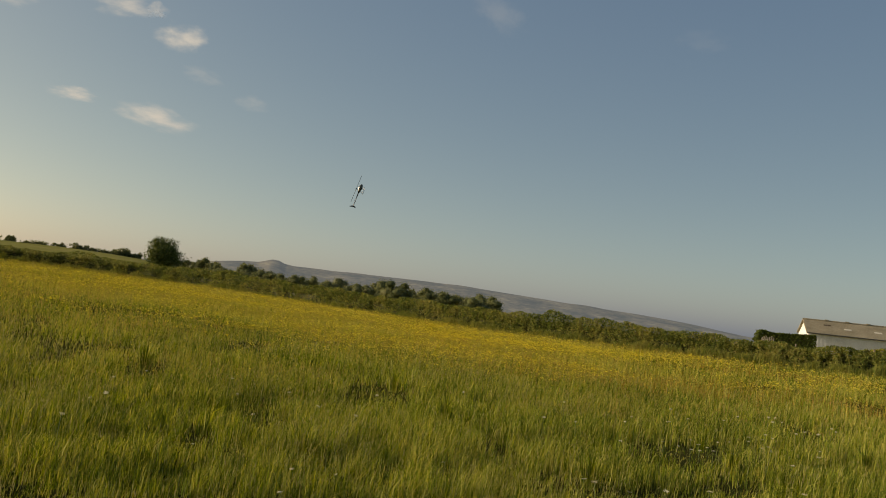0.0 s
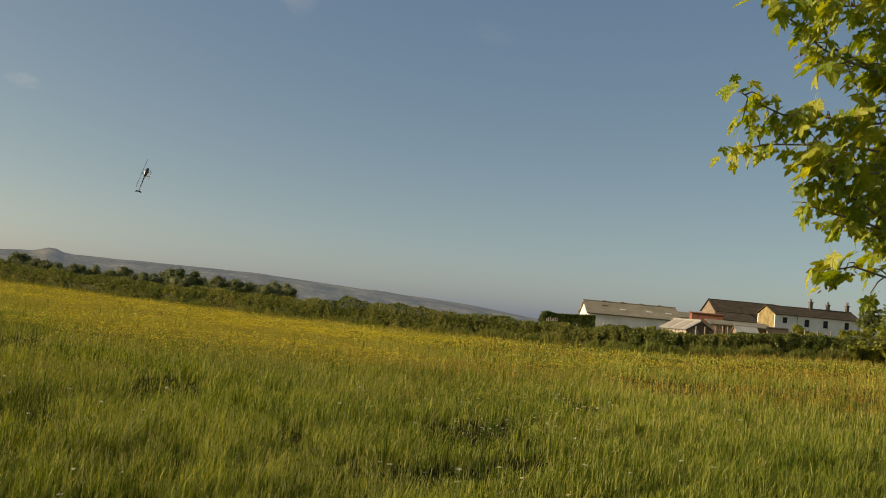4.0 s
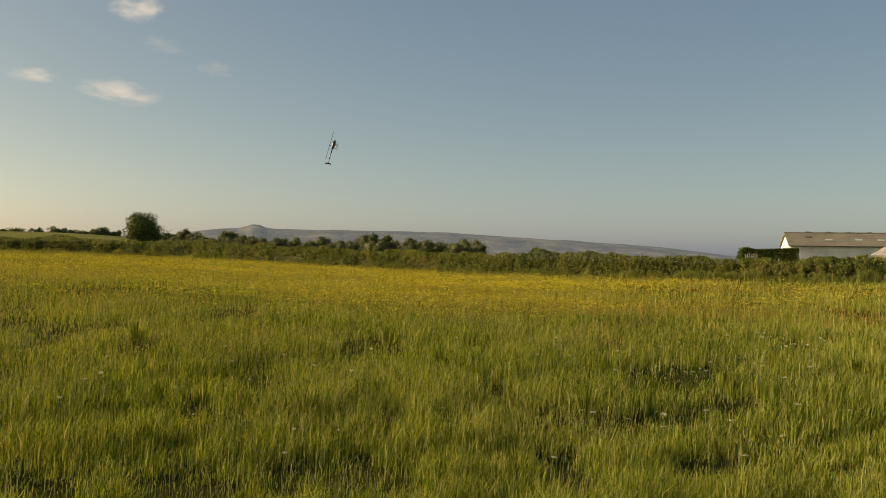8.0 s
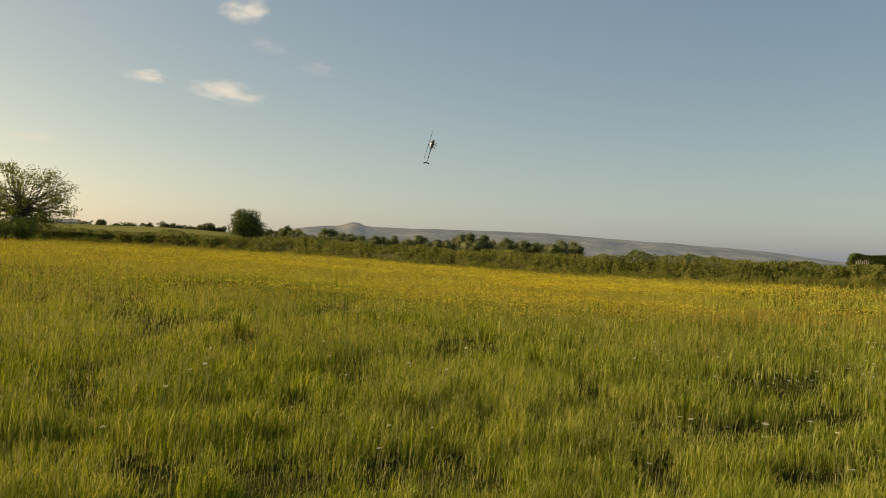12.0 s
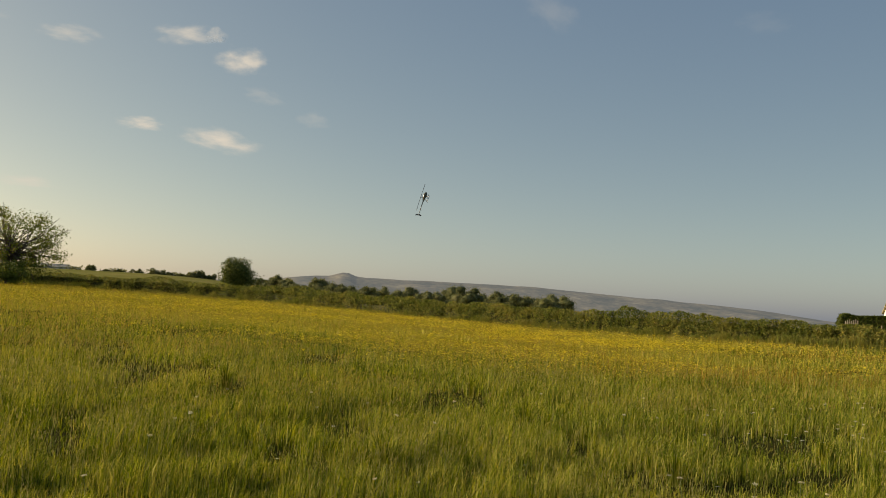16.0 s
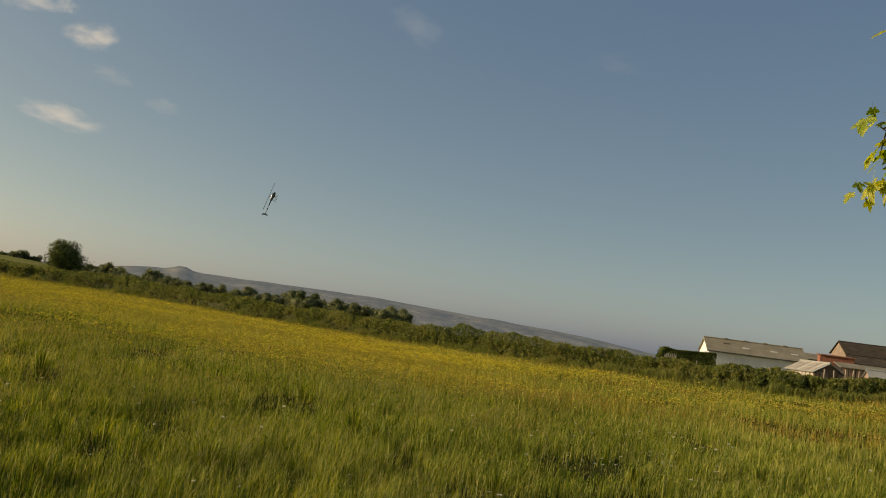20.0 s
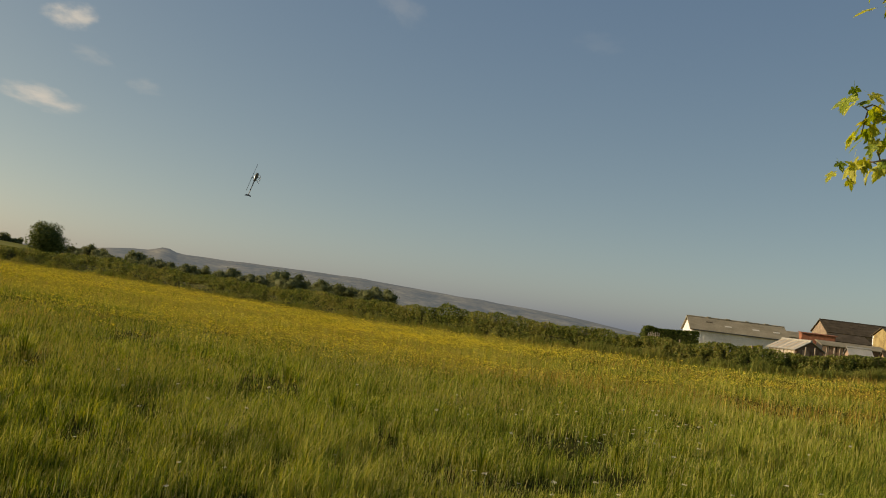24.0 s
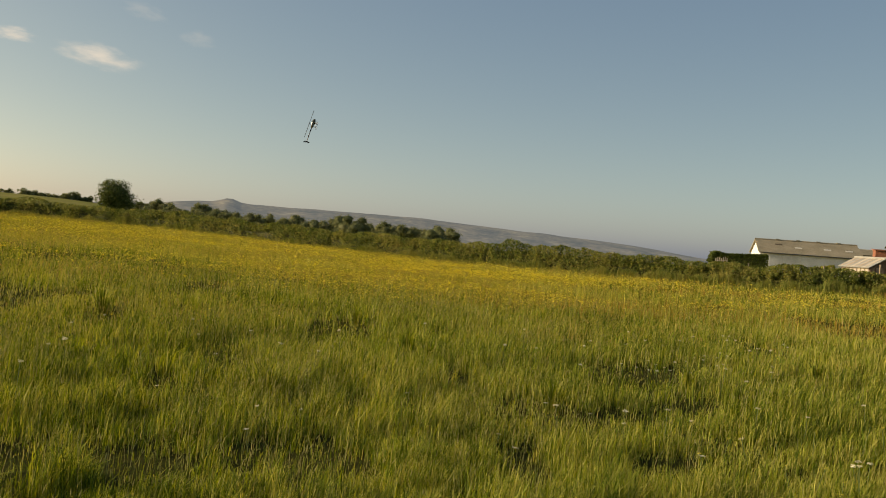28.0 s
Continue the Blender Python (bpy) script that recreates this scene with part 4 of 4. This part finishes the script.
WINDOWS = [(1.9, 5.35, 0.9, 1.0), (6.0, 5.15, 0.95, 1.3), (9.5, 5.2, 0.95, 1.3), (13.5, 5.25, 0.9, 1.25), (1.8, 2.9, 0.95, 1.15), (6.0, 2.7, 1.05, 1.35), (9.5, 2.7, 1.05, 1.35), (13.4, 2.7, 1.0, 1.35)]
house = gable_building("farmhouse", "long whitewashed farmhouse with slate roof and ochre gable", fr, 15.9, 7.0, 1.2, 6.35, 7.75, M_WHITEWALL, M_SLATE, M_OCHRE, courses=8, openings=WINDOWS)
for u, z, w, h in WINDOWS:
    window(house, u, z, w, h)
for u, h in ((8.3, 1.75), (11.6, 1.5), (15.3, 1.7)):
    ch = part("chimney", box((u - 0.28, 3.2, 7.2), (u + 0.28, 3.8, 7.75 + h * 0.72), 0.03), M_STACK, house, "stone chimney stack")
    part("cap", box((u - 0.33, 3.02, 7.75 + h * 0.72), (u + 0.33, 3.98, 7.75 + h * 0.72 + 0.12), 0.02), M_STACK, ch)
    for d in (-0.12, 0.13):
        part("chimney_pot", tube([(u + d, 3.5, 7.75 + h * 0.72 + 0.12), (u + d, 3.5, 7.75 + h + 0.25)], [0.10, 0.07], 8), M_POT, ch)
for u in (4.1, 15.6):
    part("downpipe", tube([(u, -0.07, 1.3), (u, -0.07, 6.2)], [0.05, 0.05], 6), M_LEAD, house)
part("gutter", tube([(-0.2, -0.3, 6.28), (16.1, -0.3, 6.28)], [0.07, 0.07], 6), M_LEAD, house)

# far farm on the crest of the pasture
fr = Frame(-28.8, 332, -29)
gable_building("far_farmhouse", "distant pale farm building on the skyline", fr, 8.5, 6.0, 5.6, 6.9, 7.7, M_WHITEWALL, M_FELT)
fr = Frame(-27.5, 333, -25)
gable_building("far_shed", "distant low shed on the skyline", fr, 4.0, 4.0, 5.4, 6.3, 6.9, M_STONE, M_FELT)

# utility pole with a short crossarm
p = spot(35.75, 172)
pole = empty("utility_pole", Matrix.Translation(p), "weathered wooden utility pole beside the farmhouse", "pole")
part("post", tube([(0, 0, -0.3), (0, 0, 7.6)], [0.12, 0.08], 8), M_BARK, pole)
part("crossarm", box((-0.1, -0.05, 7.3), (1.0, 0.05, 7.42)), M_BARK, pole)


def mono_building(name, label, fr, length, depth, z0, zl, zr, wall, roof, boards=0):
    """A lean-to: roof falls from zr at the back to zl at the front."""
    th = empty(name, fr.m, label, "building")
    z0 -= 0.4
    bm = bmesh.new()
    prof = [(0, z0), (depth, z0), (depth, zr), (0, zl)]
    a, b = ([bm.verts.new((u, y, z)) for y, z in prof] for u in (0, length))
    bm.faces.new(a[::-1])
    bm.faces.new(b)
    for k in range(4):
        bm.faces.new((a[k], a[(k + 1) % 4], b[(k + 1) % 4], b[k]))
    bmesh.ops.recalc_face_normals(bm, faces=bm.faces)
    part("wall", bm, wall, th)
    s = math.atan2(zr - zl, depth)
    m = Matrix.Translation((0, 0, zl)) @ Matrix.Rotation(s, 4, "X")
    part("roof", box((-0.2, -0.25, 0.01), (length + 0.2, depth / math.cos(s) + 0.15, 0.11), 0, m), roof, th)
    for k in range(boards):
        u = length * (k + 0.5) / boards
        part("board", box((u - length / boards * 0.46, -0.03, z0 + 0.4), (u + length / boards * 0.46, -0.004, zl - 0.06)), M_SHEDWOOD, th)
    return th


mono_building("brick_outbuilding", "red brick lean-to outbuilding", Frame(26.6, 155, 20), 4.9, 3.5, 0.8, 4.85, 5.0, M_BRICK, M_BRICK)
mono_building("cart_shed", "low brown cart shed between barn and brick outbuilding", Frame(25.5, 175, 12), 4.6, 4.0, 0.8, 4.3, 5.25, M_STONE, M_ASBESTOS)
mono_building("lean_to", "low slate-roofed lean-to against the stone barn", Frame(28.35, 160, 10), 5.6, 3.5, 0.9, 4.25, 5.4, M_STONE, M_SLATE)
# open shed: near-black wall, so the shade between boards is in its colour
mono_building("open_shed", "long brown timber shed with a low felt roof", Frame(27.75, 122, 14), 7.4, 3.0, 0.6, 3.0, 3.5, M_DARK, M_ASBESTOS, boards=9)

fr = Frame(24.9, 92.7, 75)
gh = gable_building("greenhouse", "old timber greenhouse with a pale roof", fr, 3.66, 3.1, 0.35, 2.05, 2.8, M_SHEDWOOD, M_FELT, over=0.12, thick=0.05)
sg = math.atan2(0.75, 1.55)
for k in range(5):
    m = Matrix.Translation((0, 1.55, 2.8)) @ Matrix.Rotation(sg, 4, "X")
    part("roof_sheet", box((0.02 + k * 0.74, -1.9, 0.054), (0.40 + k * 0.74, -0.04, 0.07), 0, m), M_PALEWOOD, gh, "whitened glass roof strip")
for k in range(7):
    part("pane", box((0.15 + k * 0.49, -0.05, 1.0), (0.55 + k * 0.49, -0.01, 1.95)), M_PALEWOOD, gh)
for k in range(6):
    part("board", box((3.665, 0.1 + k * 0.5, 0.3), (3.70, 0.5 + k * 0.5, 2.0)), M_SHEDWOOD, gh)
fr = Frame(29.2, 92, 15)
gable_building("garden_shed", "small brown garden shed with a pale felt roof", fr, 1.9, 1.6, 0.4, 2.25, 2.72, M_SHEDWOOD, M_FELT, over=0.12, thick=0.05)
fr = Frame(31.0, 96, 15)
gable_building("hen_house", "low dark timber hen house behind the hedge", fr, 1.9, 1.6, 0.5, 2.2, 2.75, M_SHEDWOOD, M_SLATE, over=0.1, thick=0.05)

# clipped conifer hedge at the barn's end
rng = np.random.default_rng(71)
n = 16000
p0 = spot(17.6, 112)
p1 = spot(20.85, 112)
u = rng.uniform(0, 1, n)
w = rng.uniform(0, 1, n)
d = rng.uniform(-1, 1, n)
hh = 2.55 + 0.28 * np.exp(-((u - 0.12) / 0.10) ** 2) - 1.6 * np.clip(0.06 - u, 0, 1) / 0.06 * 0.6
face = rng.uniform(size=n) < 0.6
d = np.where(face, -1 + rng.uniform(0, 0.25, n), d)
w = np.where(~face, 1 - rng.uniform(0, 0.12, n), w)
cx, cy = p0.x + (p1.x - p0.x) * u, p0.y + (p1.y - p0.y) * u + d * 0.7
v, f = leaf_cloud(rng, np.stack([cx, cy, land(cx, cy) + hh * w], 1), np.full(n, 0.08), n, 0.09)
conifer = empty("clipped_hedge", Matrix.Identity(4), "dark clipped conifer hedge at the end of the barn", "hedge")
piece("foliage", mesh_np("foliage", v, [f], M_CUTLEAF), conifer, kind="stuff")
# dark box added inside the clipped foliage, standing in for its shaded depth
ax = (p1 - p0).normalized()
m = Matrix.Translation((p0.x, p0.y, float(land(p0.x, p0.y)))) @ Matrix.Rotation(math.atan2(ax.y, ax.x), 4, "Z")
part("core_fill", box((0.25, -0.6, -0.4), ((p1 - p0).length - 0.05, 0.6, 2.4), 0.2, m), M_HEDGE_CORE, conifer)

# pale palings in front of the clipped hedge, and garden posts
paling_fence = empty("paling_fence", Matrix.Identity(4), "short run of pale wooden palings before the clipped hedge", "fence")
for k in range(7):
    q = spot(18.05 + k * 0.105, 108)
    part("paling", box((-0.05, -0.02, 0.2), (0.05, 0.02, 2.0 + 0.08 * (k % 3)), 0, Matrix.Translation(q)), M_PALEWOOD, paling_fence)
part("rail", tube([spot(18.0, 108.05) + Vector((0, 0, 1.75)), spot(18.72, 108.05) + Vector((0, 0, 1.75))], [0.03, 0.03], 5), M_PALEWOOD, paling_fence)
for az, r, h in ((19.9, 108, 1.75), (24.0, 84, 1.9), (24.4, 84, 1.8), (26.9, 84, 2.2), (27.4, 84, 2.2), (28.0, 84, 2.3), (28.4, 84, 2.3), (28.7, 84, 2.3), (31.9, 100, 2.4), (32.9, 100, 2.4), (33.6, 100, 2.4), (34.3, 100, 2.4)):
    q, h = spot(az, r), h - 0.25
    bm = box((-0.055, -0.055, -0.2), (0.055, 0.055, h), 0.012)
    me = bpy.data.meshes.new("fence_post")
    bm.to_mesh(me)
    bm.free()
    me.materials.append(M_POSTWOOD)
    ob = new("fence_post", me)
    ob.matrix_basis = Matrix.Translation(q)
    tagged(ob, "bleached wooden garden fence post behind the hedge", "post", "garden posts")

# garden shrubs before the house
for k, (az, r, h, w) in enumerate(((32.6, 120, 3.6, 2.2), (33.6, 115, 2.6, 3.4), (35.0, 110, 2.6, 4.5), (36.4, 100, 3.0, 5.5), (38.0, 92, 3.4, 6.0), (40.0, 90, 3.6, 6.5), (24.0, 95, 2.0, 2.6), (36.0, 63.6, 1.5, 2.8), (37.6, 64.0, 1.8, 3.2), (39.6, 64.5, 1.9, 4.0))):
    tree(az, r, h, w, 3500, 0.12, M_SHRUB, "rounded sunlit garden shrub behind the hedge", 400 + k, "shrub", "garden shrubs", clumps=18, base=0.0)


# ---- sycamore near the viewpoint ----
M_KEYS = mat("russet_seeds", [(0.30, 0.13, 0.05), (0.42, 0.22, 0.07)], 20.0, 0.7, leaf=0.2)


def leaf_mesh(seed):
    """A five-lobed sycamore leaf, 1 long from stalk to tip, drooping and folded a little."""
    rng = np.random.default_rng(seed)
    lobes = [(-125, 0.42), (-62, 0.78), (0, 1.0), (62, 0.78), (125, 0.42)]
    pts = []
    for k, (a, l) in enumerate(lobes):
        l *= rng.uniform(0.92, 1.08)
        for da, s in ((-27, 0.58), (-22, 0.74), (-17, 0.68), (-11, 0.88), (-7, 0.82), (0, 1.0), (7, 0.82), (11, 0.88), (17, 0.68), (22, 0.74), (27, 0.58)):
            pts.append((a + da * (0.9 if l > 0.6 else 1.1), l * s))
        if k < 4:
            pts.append((a + 31, 0.46 if 0 < k < 3 else 0.38))
    bm = bmesh.new()
    c = bm.verts.new((0, 0, 0))
    vs = []
    for a, l in pts:
        x, y = l * math.sin(radians(a)), l * math.cos(radians(a))
        vs.append(bm.verts.new((x * 0.95, y, -0.20 * l * l + 0.10 * abs(x) + rng.uniform(-0.02, 0.02))))
    for p, q in zip(vs, vs[1:]):
        bm.faces.new((c, q, p))
    stalk = [bm.verts.new((s * 0.012, y, 0.004 - 0.1 * y * y)) for y, s in ((0, -1), (0, 1), (-0.75, 1), (-0.75, -1))]
    bm.faces.new(stalk)
    me = bpy.data.meshes.new("leaf")
    bm.to_mesh(me)
    bm.free()
    me.materials.append(M_SYC)
    return me


def sycamore():
    rng = np.random.default_rng(81)
    root = spot(52, 6.6)
    th = empty("sycamore_tree", Matrix.Translation(root), "young sycamore with sunlit yellow-green leaves reaching over the meadow", "tree")
    part("trunk", tube([Vector((0, 0, -0.2)), Vector((0.03, 0, 1.2)), Vector((-0.03, 0.05, 2.6)), Vector((0.02, 0.02, 4.2)), Vector((0, 0, 5.6))], [0.21, 0.16, 0.13, 0.09, 0.04], 12), M_BARK, th)
    variants = [leaf_mesh(s) for s in range(5)]
    eye = Vector((0, 0, EYE))

    def at(az, el, r):
        az, el = az - 0.35, el - 0.2
        return eye + r * Vector((math.sin(radians(az)) * math.cos(radians(el)), math.cos(radians(az)) * math.cos(radians(el)), math.sin(radians(el)))) - root

    bm = bmesh.new()
    for k in range(9):
        a = 2.4 * k
        c = Vector((0.016 * math.cos(a), 0.016 * math.sin(a), -0.006 * k))
        d = Vector((math.cos(a), math.sin(a), -0.8)).normalized() * 0.03
        w = Vector((-math.sin(a), math.cos(a), 0)) * 0.006
        vs = [bm.verts.new(q) for q in (c, c + d * 0.6 - w, c + d, c + d * 0.6 + w)]
        bm.faces.new(vs)
    keys = bpy.data.meshes.new("winged_seed")
    bm.to_mesh(keys)
    bm.free()
    keys.materials.append(M_KEYS)
    spare, shown = [], []

    def tuft(tip, many, seen):
        """Leaves hanging round the end of a twig on arching stalks, the outer ones drooping most."""
        for _ in range(many):
            az = radians(-SUN_AZ) + rng.normal(0, 1.0)
            out = Vector((-math.sin(az), math.cos(az), 0.0))
            size = rng.uniform(0.041, 0.073) * (1.35 if rng.uniform() < 0.2 else 1.0)
            base = tip + Vector(rng.normal(0, 0.028, 3).tolist()) + Vector((0, 0, rng.uniform(-0.03, 0.03)))
            m = Matrix.Translation(base) @ Euler((radians(rng.uniform(-85, -18)), radians(rng.uniform(-28, 28)), az)).to_matrix().to_4x4() @ Matrix.Diagonal((size, size, size, 1))
            if seen and len(shown) < 300:
                shown.append(piece("leaf", variants[rng.integers(0, 5)], th, m=m))
            else:
                spare.append(m)

    def bough(*nodes, lush=1.0):
        """A limb from the trunk through points given by bearing, height angle and distance, with leafy side twigs."""
        pts = [at(*q) for q in nodes]
        for k in range(1, len(pts) - 1):
            pts[k] += Vector(rng.normal(0, 0.012, 3).tolist())
        start = Vector((0, 0, max(1.6, pts[0].z - 0.5)))
        part("limb", tube([start] + pts, [0.018] + [0.0058 * (1 - 0.7 * k / len(pts)) for k in range(len(pts))], 7), M_TWIG, th)
        for j, (s0, s1) in enumerate(zip(pts, pts[1:])):
            steps = max(2, int((s1 - s0).length / (0.042 if j < 2 else 0.052) * lush))
            for k in range(steps):
                p = s0.lerp(s1, (k + rng.uniform(0.2, 0.8)) / steps)
                out = Vector(rng.normal(size=3).tolist()) * 0.7 + (s1 - s0).normalized() * 0.5 + Vector((0, 0, 0.12))
                out.normalize()
                tip = p + out * rng.uniform(0.03, 0.11)
                part("twig", tube([p, p.lerp(tip, 0.5) + Vector((0, 0, 0.012)), tip], [0.0035, 0.0028, 0.0018], 4), M_VEIN, th)
                if rng.uniform() < 0.22:
                    piece("winged_seed", keys, th, "russet bunch of winged seeds", Matrix.Translation(tip) @ Matrix.Rotation(rng.uniform(0, 6.28), 4, "Z"))
                tuft(tip, int(rng.integers(3, 7)), j > 0)
        tuft(pts[-1], 6, True)

    bough((38.1, 15.2, 4.7), (35.4, 16.0, 4.3), (33.3, 16.9, 4.1), (32.1, 17.9, 4.0), (31.0, 18.6, 3.95), (30.4, 19.4, 3.9), lush=0.6)
    bough((33.6, 17.0, 4.2), (33.3, 18.3, 4.2), (32.5, 19.2, 4.15), (31.4, 20.0, 4.1), lush=0.8)
    bough((37.7, 20.2, 4.8), (36.2, 19.6, 4.5), (34.9, 19.0, 4.4), (33.5, 19.1, 4.3), (32.4, 19.5, 4.2), lush=1.2)
    bough((38.1, 15.4, 4.6), (36.3, 15.4, 4.4), (34.5, 15.8, 4.2), (33.2, 15.9, 4.15), lush=0.8)
    bough((38.3, 12.8, 4.6), (35.4, 12.5, 4.2), (33.5, 13.1, 4.05), (31.3, 13.5, 3.95), (29.6, 13.8, 3.9), (28.8, 14.5, 3.9))
    bough((38.4, 10.9, 4.5), (35.5, 11.4, 4.15), (33.0, 11.4, 4.0), (30.7, 11.5, 3.9), (28.8, 11.1, 3.85))
    bough((38.7, 6.6, 4.4), (36.9, 7.6, 4.1), (35.1, 8.8, 3.95), (33.6, 10.2, 3.9), (32.3, 10.4, 3.85))
    bough((38.7, 6.2, 4.3), (36.4, 7.2, 4.05), (34.4, 7.9, 3.9), (33.2, 8.0, 3.85), lush=0.9)
    bough((38.9, 3.9, 4.3), (37.2, 3.9, 4.1), (35.8, 4.8, 4.0), (34.8, 4.5, 3.95), lush=0.55)
    bough((38.2, 13.5, 4.4), (36.8, 13.4, 4.3), (35.7, 13.6, 4.2))
    bough((38.5, 9.2, 4.6), (36.9, 9.5, 4.35), (35.2, 10.1, 4.2), (33.9, 10.8, 4.1), lush=1.1)
    bough((38.7, 5.8, 4.5), (37.3, 6.6, 4.3), (36.0, 7.0, 4.2), lush=0.9)
    bough((37.7, 21.1, 4.7), (36.7, 20.9, 4.5), (35.9, 20.6, 4.4), lush=1.2)
    bough((38.1, 14.9, 4.5), (36.7, 14.9, 4.35))
    bough((38.6, 8.3, 4.5), (37.0, 8.5, 4.3), (35.8, 8.4, 4.2), (34.9, 7.6, 4.1))
    bough((37.9, 17.5, 4.6), (36.7, 17.9, 4.5), (35.7, 17.9, 4.4), lush=1.2)
    bough((38.5, 10.0, 4.3), (36.4, 10.0, 4.0), (34.6, 9.6, 3.9), (33.3, 9.3, 3.85), lush=0.8)
    bough((40.5, 11.5, 4.6), (38.2, 11.8, 4.4), (36.6, 11.6, 4.3))
    bough((40.5, 17.0, 4.8), (38.6, 18.6, 4.6), (37.3, 19.0, 4.5))
    # the rest of the crown
    for _ in range(1300):
        d = rng.normal(size=3)
        d /= np.linalg.norm(d)
        p = Vector((0.5 + d[0] * 1.9, d[1] * 1.9 - 0.3, 3.9 + d[2] * 1.9))
        w = p + root - eye
        a = math.degrees(math.atan2(w.x, w.y))
        if a < 41.5 or p.length < 0.3:
            continue
        size = rng.uniform(0.08, 0.14)
        spare.append(Matrix.Translation(p) @ Euler((radians(rng.uniform(-65, -5)), radians(rng.uniform(-35, 35)), rng.uniform(0, 6.28))).to_matrix().to_4x4() @ Matrix.Diagonal((size, size, size, 1)))
    co = np.array([v.co for v in variants[0].vertices])
    fs = [list(f.vertices) for f in variants[0].polygons]
    tri, quad = np.array([f for f in fs if len(f) == 3]), np.array([f for f in fs if len(f) == 4])
    vv, ft, fq = [], [], []
    for k, m in enumerate(spare):
        a = np.array(m)
        vv.append(co @ a[:3, :3].T + a[:3, 3])
        ft.append(tri + k * len(co))
        fq.append(quad + k * len(co))
    piece("crown", mesh_np("crown", np.concatenate(vv), [np.concatenate(ft), np.concatenate(fq)], M_SYCJOIN), th, kind="stuff")


sycamore()


# ---- radio-controlled helicopter in the air over the field ----
M_CANOPY = mat("helicopter_canopy", [(0.03, 0.035, 0.03), (0.10, 0.10, 0.06)], 6.0, 0.3, spec=0.5)
M_BOOM = mat("carbon_boom", [(0.02, 0.02, 0.022), (0.05, 0.05, 0.05)], 8.0, 0.4)
M_ROTOR = mat("pale_rotor_blade", [(0.30, 0.30, 0.31), (0.42, 0.42, 0.43)], 6.0, 0.5)


def helicopter():
    p = spot(-6.84, 44.0, EYE + 44.0 * math.tan(radians(6.35)))
    nose, mast = Vector((math.sin(radians(13)), 0.12, math.cos(radians(13)))).normalized(), Vector((-1, 0.1, 0))
    side = mast.cross(nose).normalized()
    mast = nose.cross(side)
    m = Matrix.Translation(p) @ Matrix((nose, side, mast)).transposed().to_4x4()
    th = empty("model_helicopter", m, "dark radio-controlled model helicopter with thin tail boom, flying", "helicopter")
    bm = bmesh.new()
    bmesh.ops.create_uvsphere(bm, u_segments=16, v_segments=10, radius=1.0)
    for v in bm.verts:
        x = v.co.x
        k = 0.78 if x < 0 else 1.0
        v.co = Vector((x * 0.24 + 0.06, v.co.y * 0.065 * k, v.co.z * 0.095 * k - 0.02 * max(0, x)))
    part("canopy", bm, M_CANOPY, th, "dark glossy canopy", True)
    part("tail_boom", tube([(-0.1, 0, 0.0), (-0.5, 0, 0.01), (-0.84, 0, 0.02)], [0.028, 0.018, 0.016], 8), M_BOOM, th)
    part("mast", tube([(0, 0, 0.06), (0, 0, 0.17)], [0.014, 0.010], 8), M_BOOM, th)
    part("rotor_hub", box((-0.05, -0.025, 0.155), (0.05, 0.025, 0.185), 0.008), M_BOOM, th)
    for s in (-1, 1):
        r = Matrix.Rotation(radians(6), 4, "Z")
        part("rotor_blade", box((s * 0.05, -0.027, 0.166), (s * 0.70, 0.027, 0.173), 0.0, r), M_ROTOR, th)
        part("skid", tube([(-0.17, s * 0.10, -0.19), (0.15, s * 0.10, -0.19), (0.21, s * 0.10, -0.16)], [0.009, 0.009, 0.007], 6), M_BOOM, th)
        for x in (-0.08, 0.09):
            part("strut", tube([(x, s * 0.03, -0.07), (x, s * 0.10, -0.19)], [0.007, 0.007], 6), M_BOOM, th)
        part("tail_blade", box((-0.85, 0.035, 0.02 if s > 0 else -0.10), (-0.825, 0.041, 0.14 if s > 0 else 0.02)), M_ROTOR, th)
    bm = bmesh.new()
    prof = [(-0.80, 0.02), (-0.88, 0.17), (-0.92, 0.17), (-0.88, 0.0), (-0.90, -0.12), (-0.86, -0.12)]
    a, b = ([bm.verts.new((x, y, z)) for x, z in prof] for y in (-0.004, 0.004))
    bm.faces.new(a)
    bm.faces.new(b[::-1])
    for k in range(6):
        bm.faces.new((a[k], b[k], b[(k + 1) % 6], a[(k + 1) % 6]))
    part("tail_fin", bm, M_BOOM, th)
    for s in (-1, 1):
        part("stabiliser", box((-0.60, 0.0 if s > 0 else -0.10, 0.008), (-0.55, 0.10 if s > 0 else 0.0, 0.014)), M_BOOM, th)


helicopter()
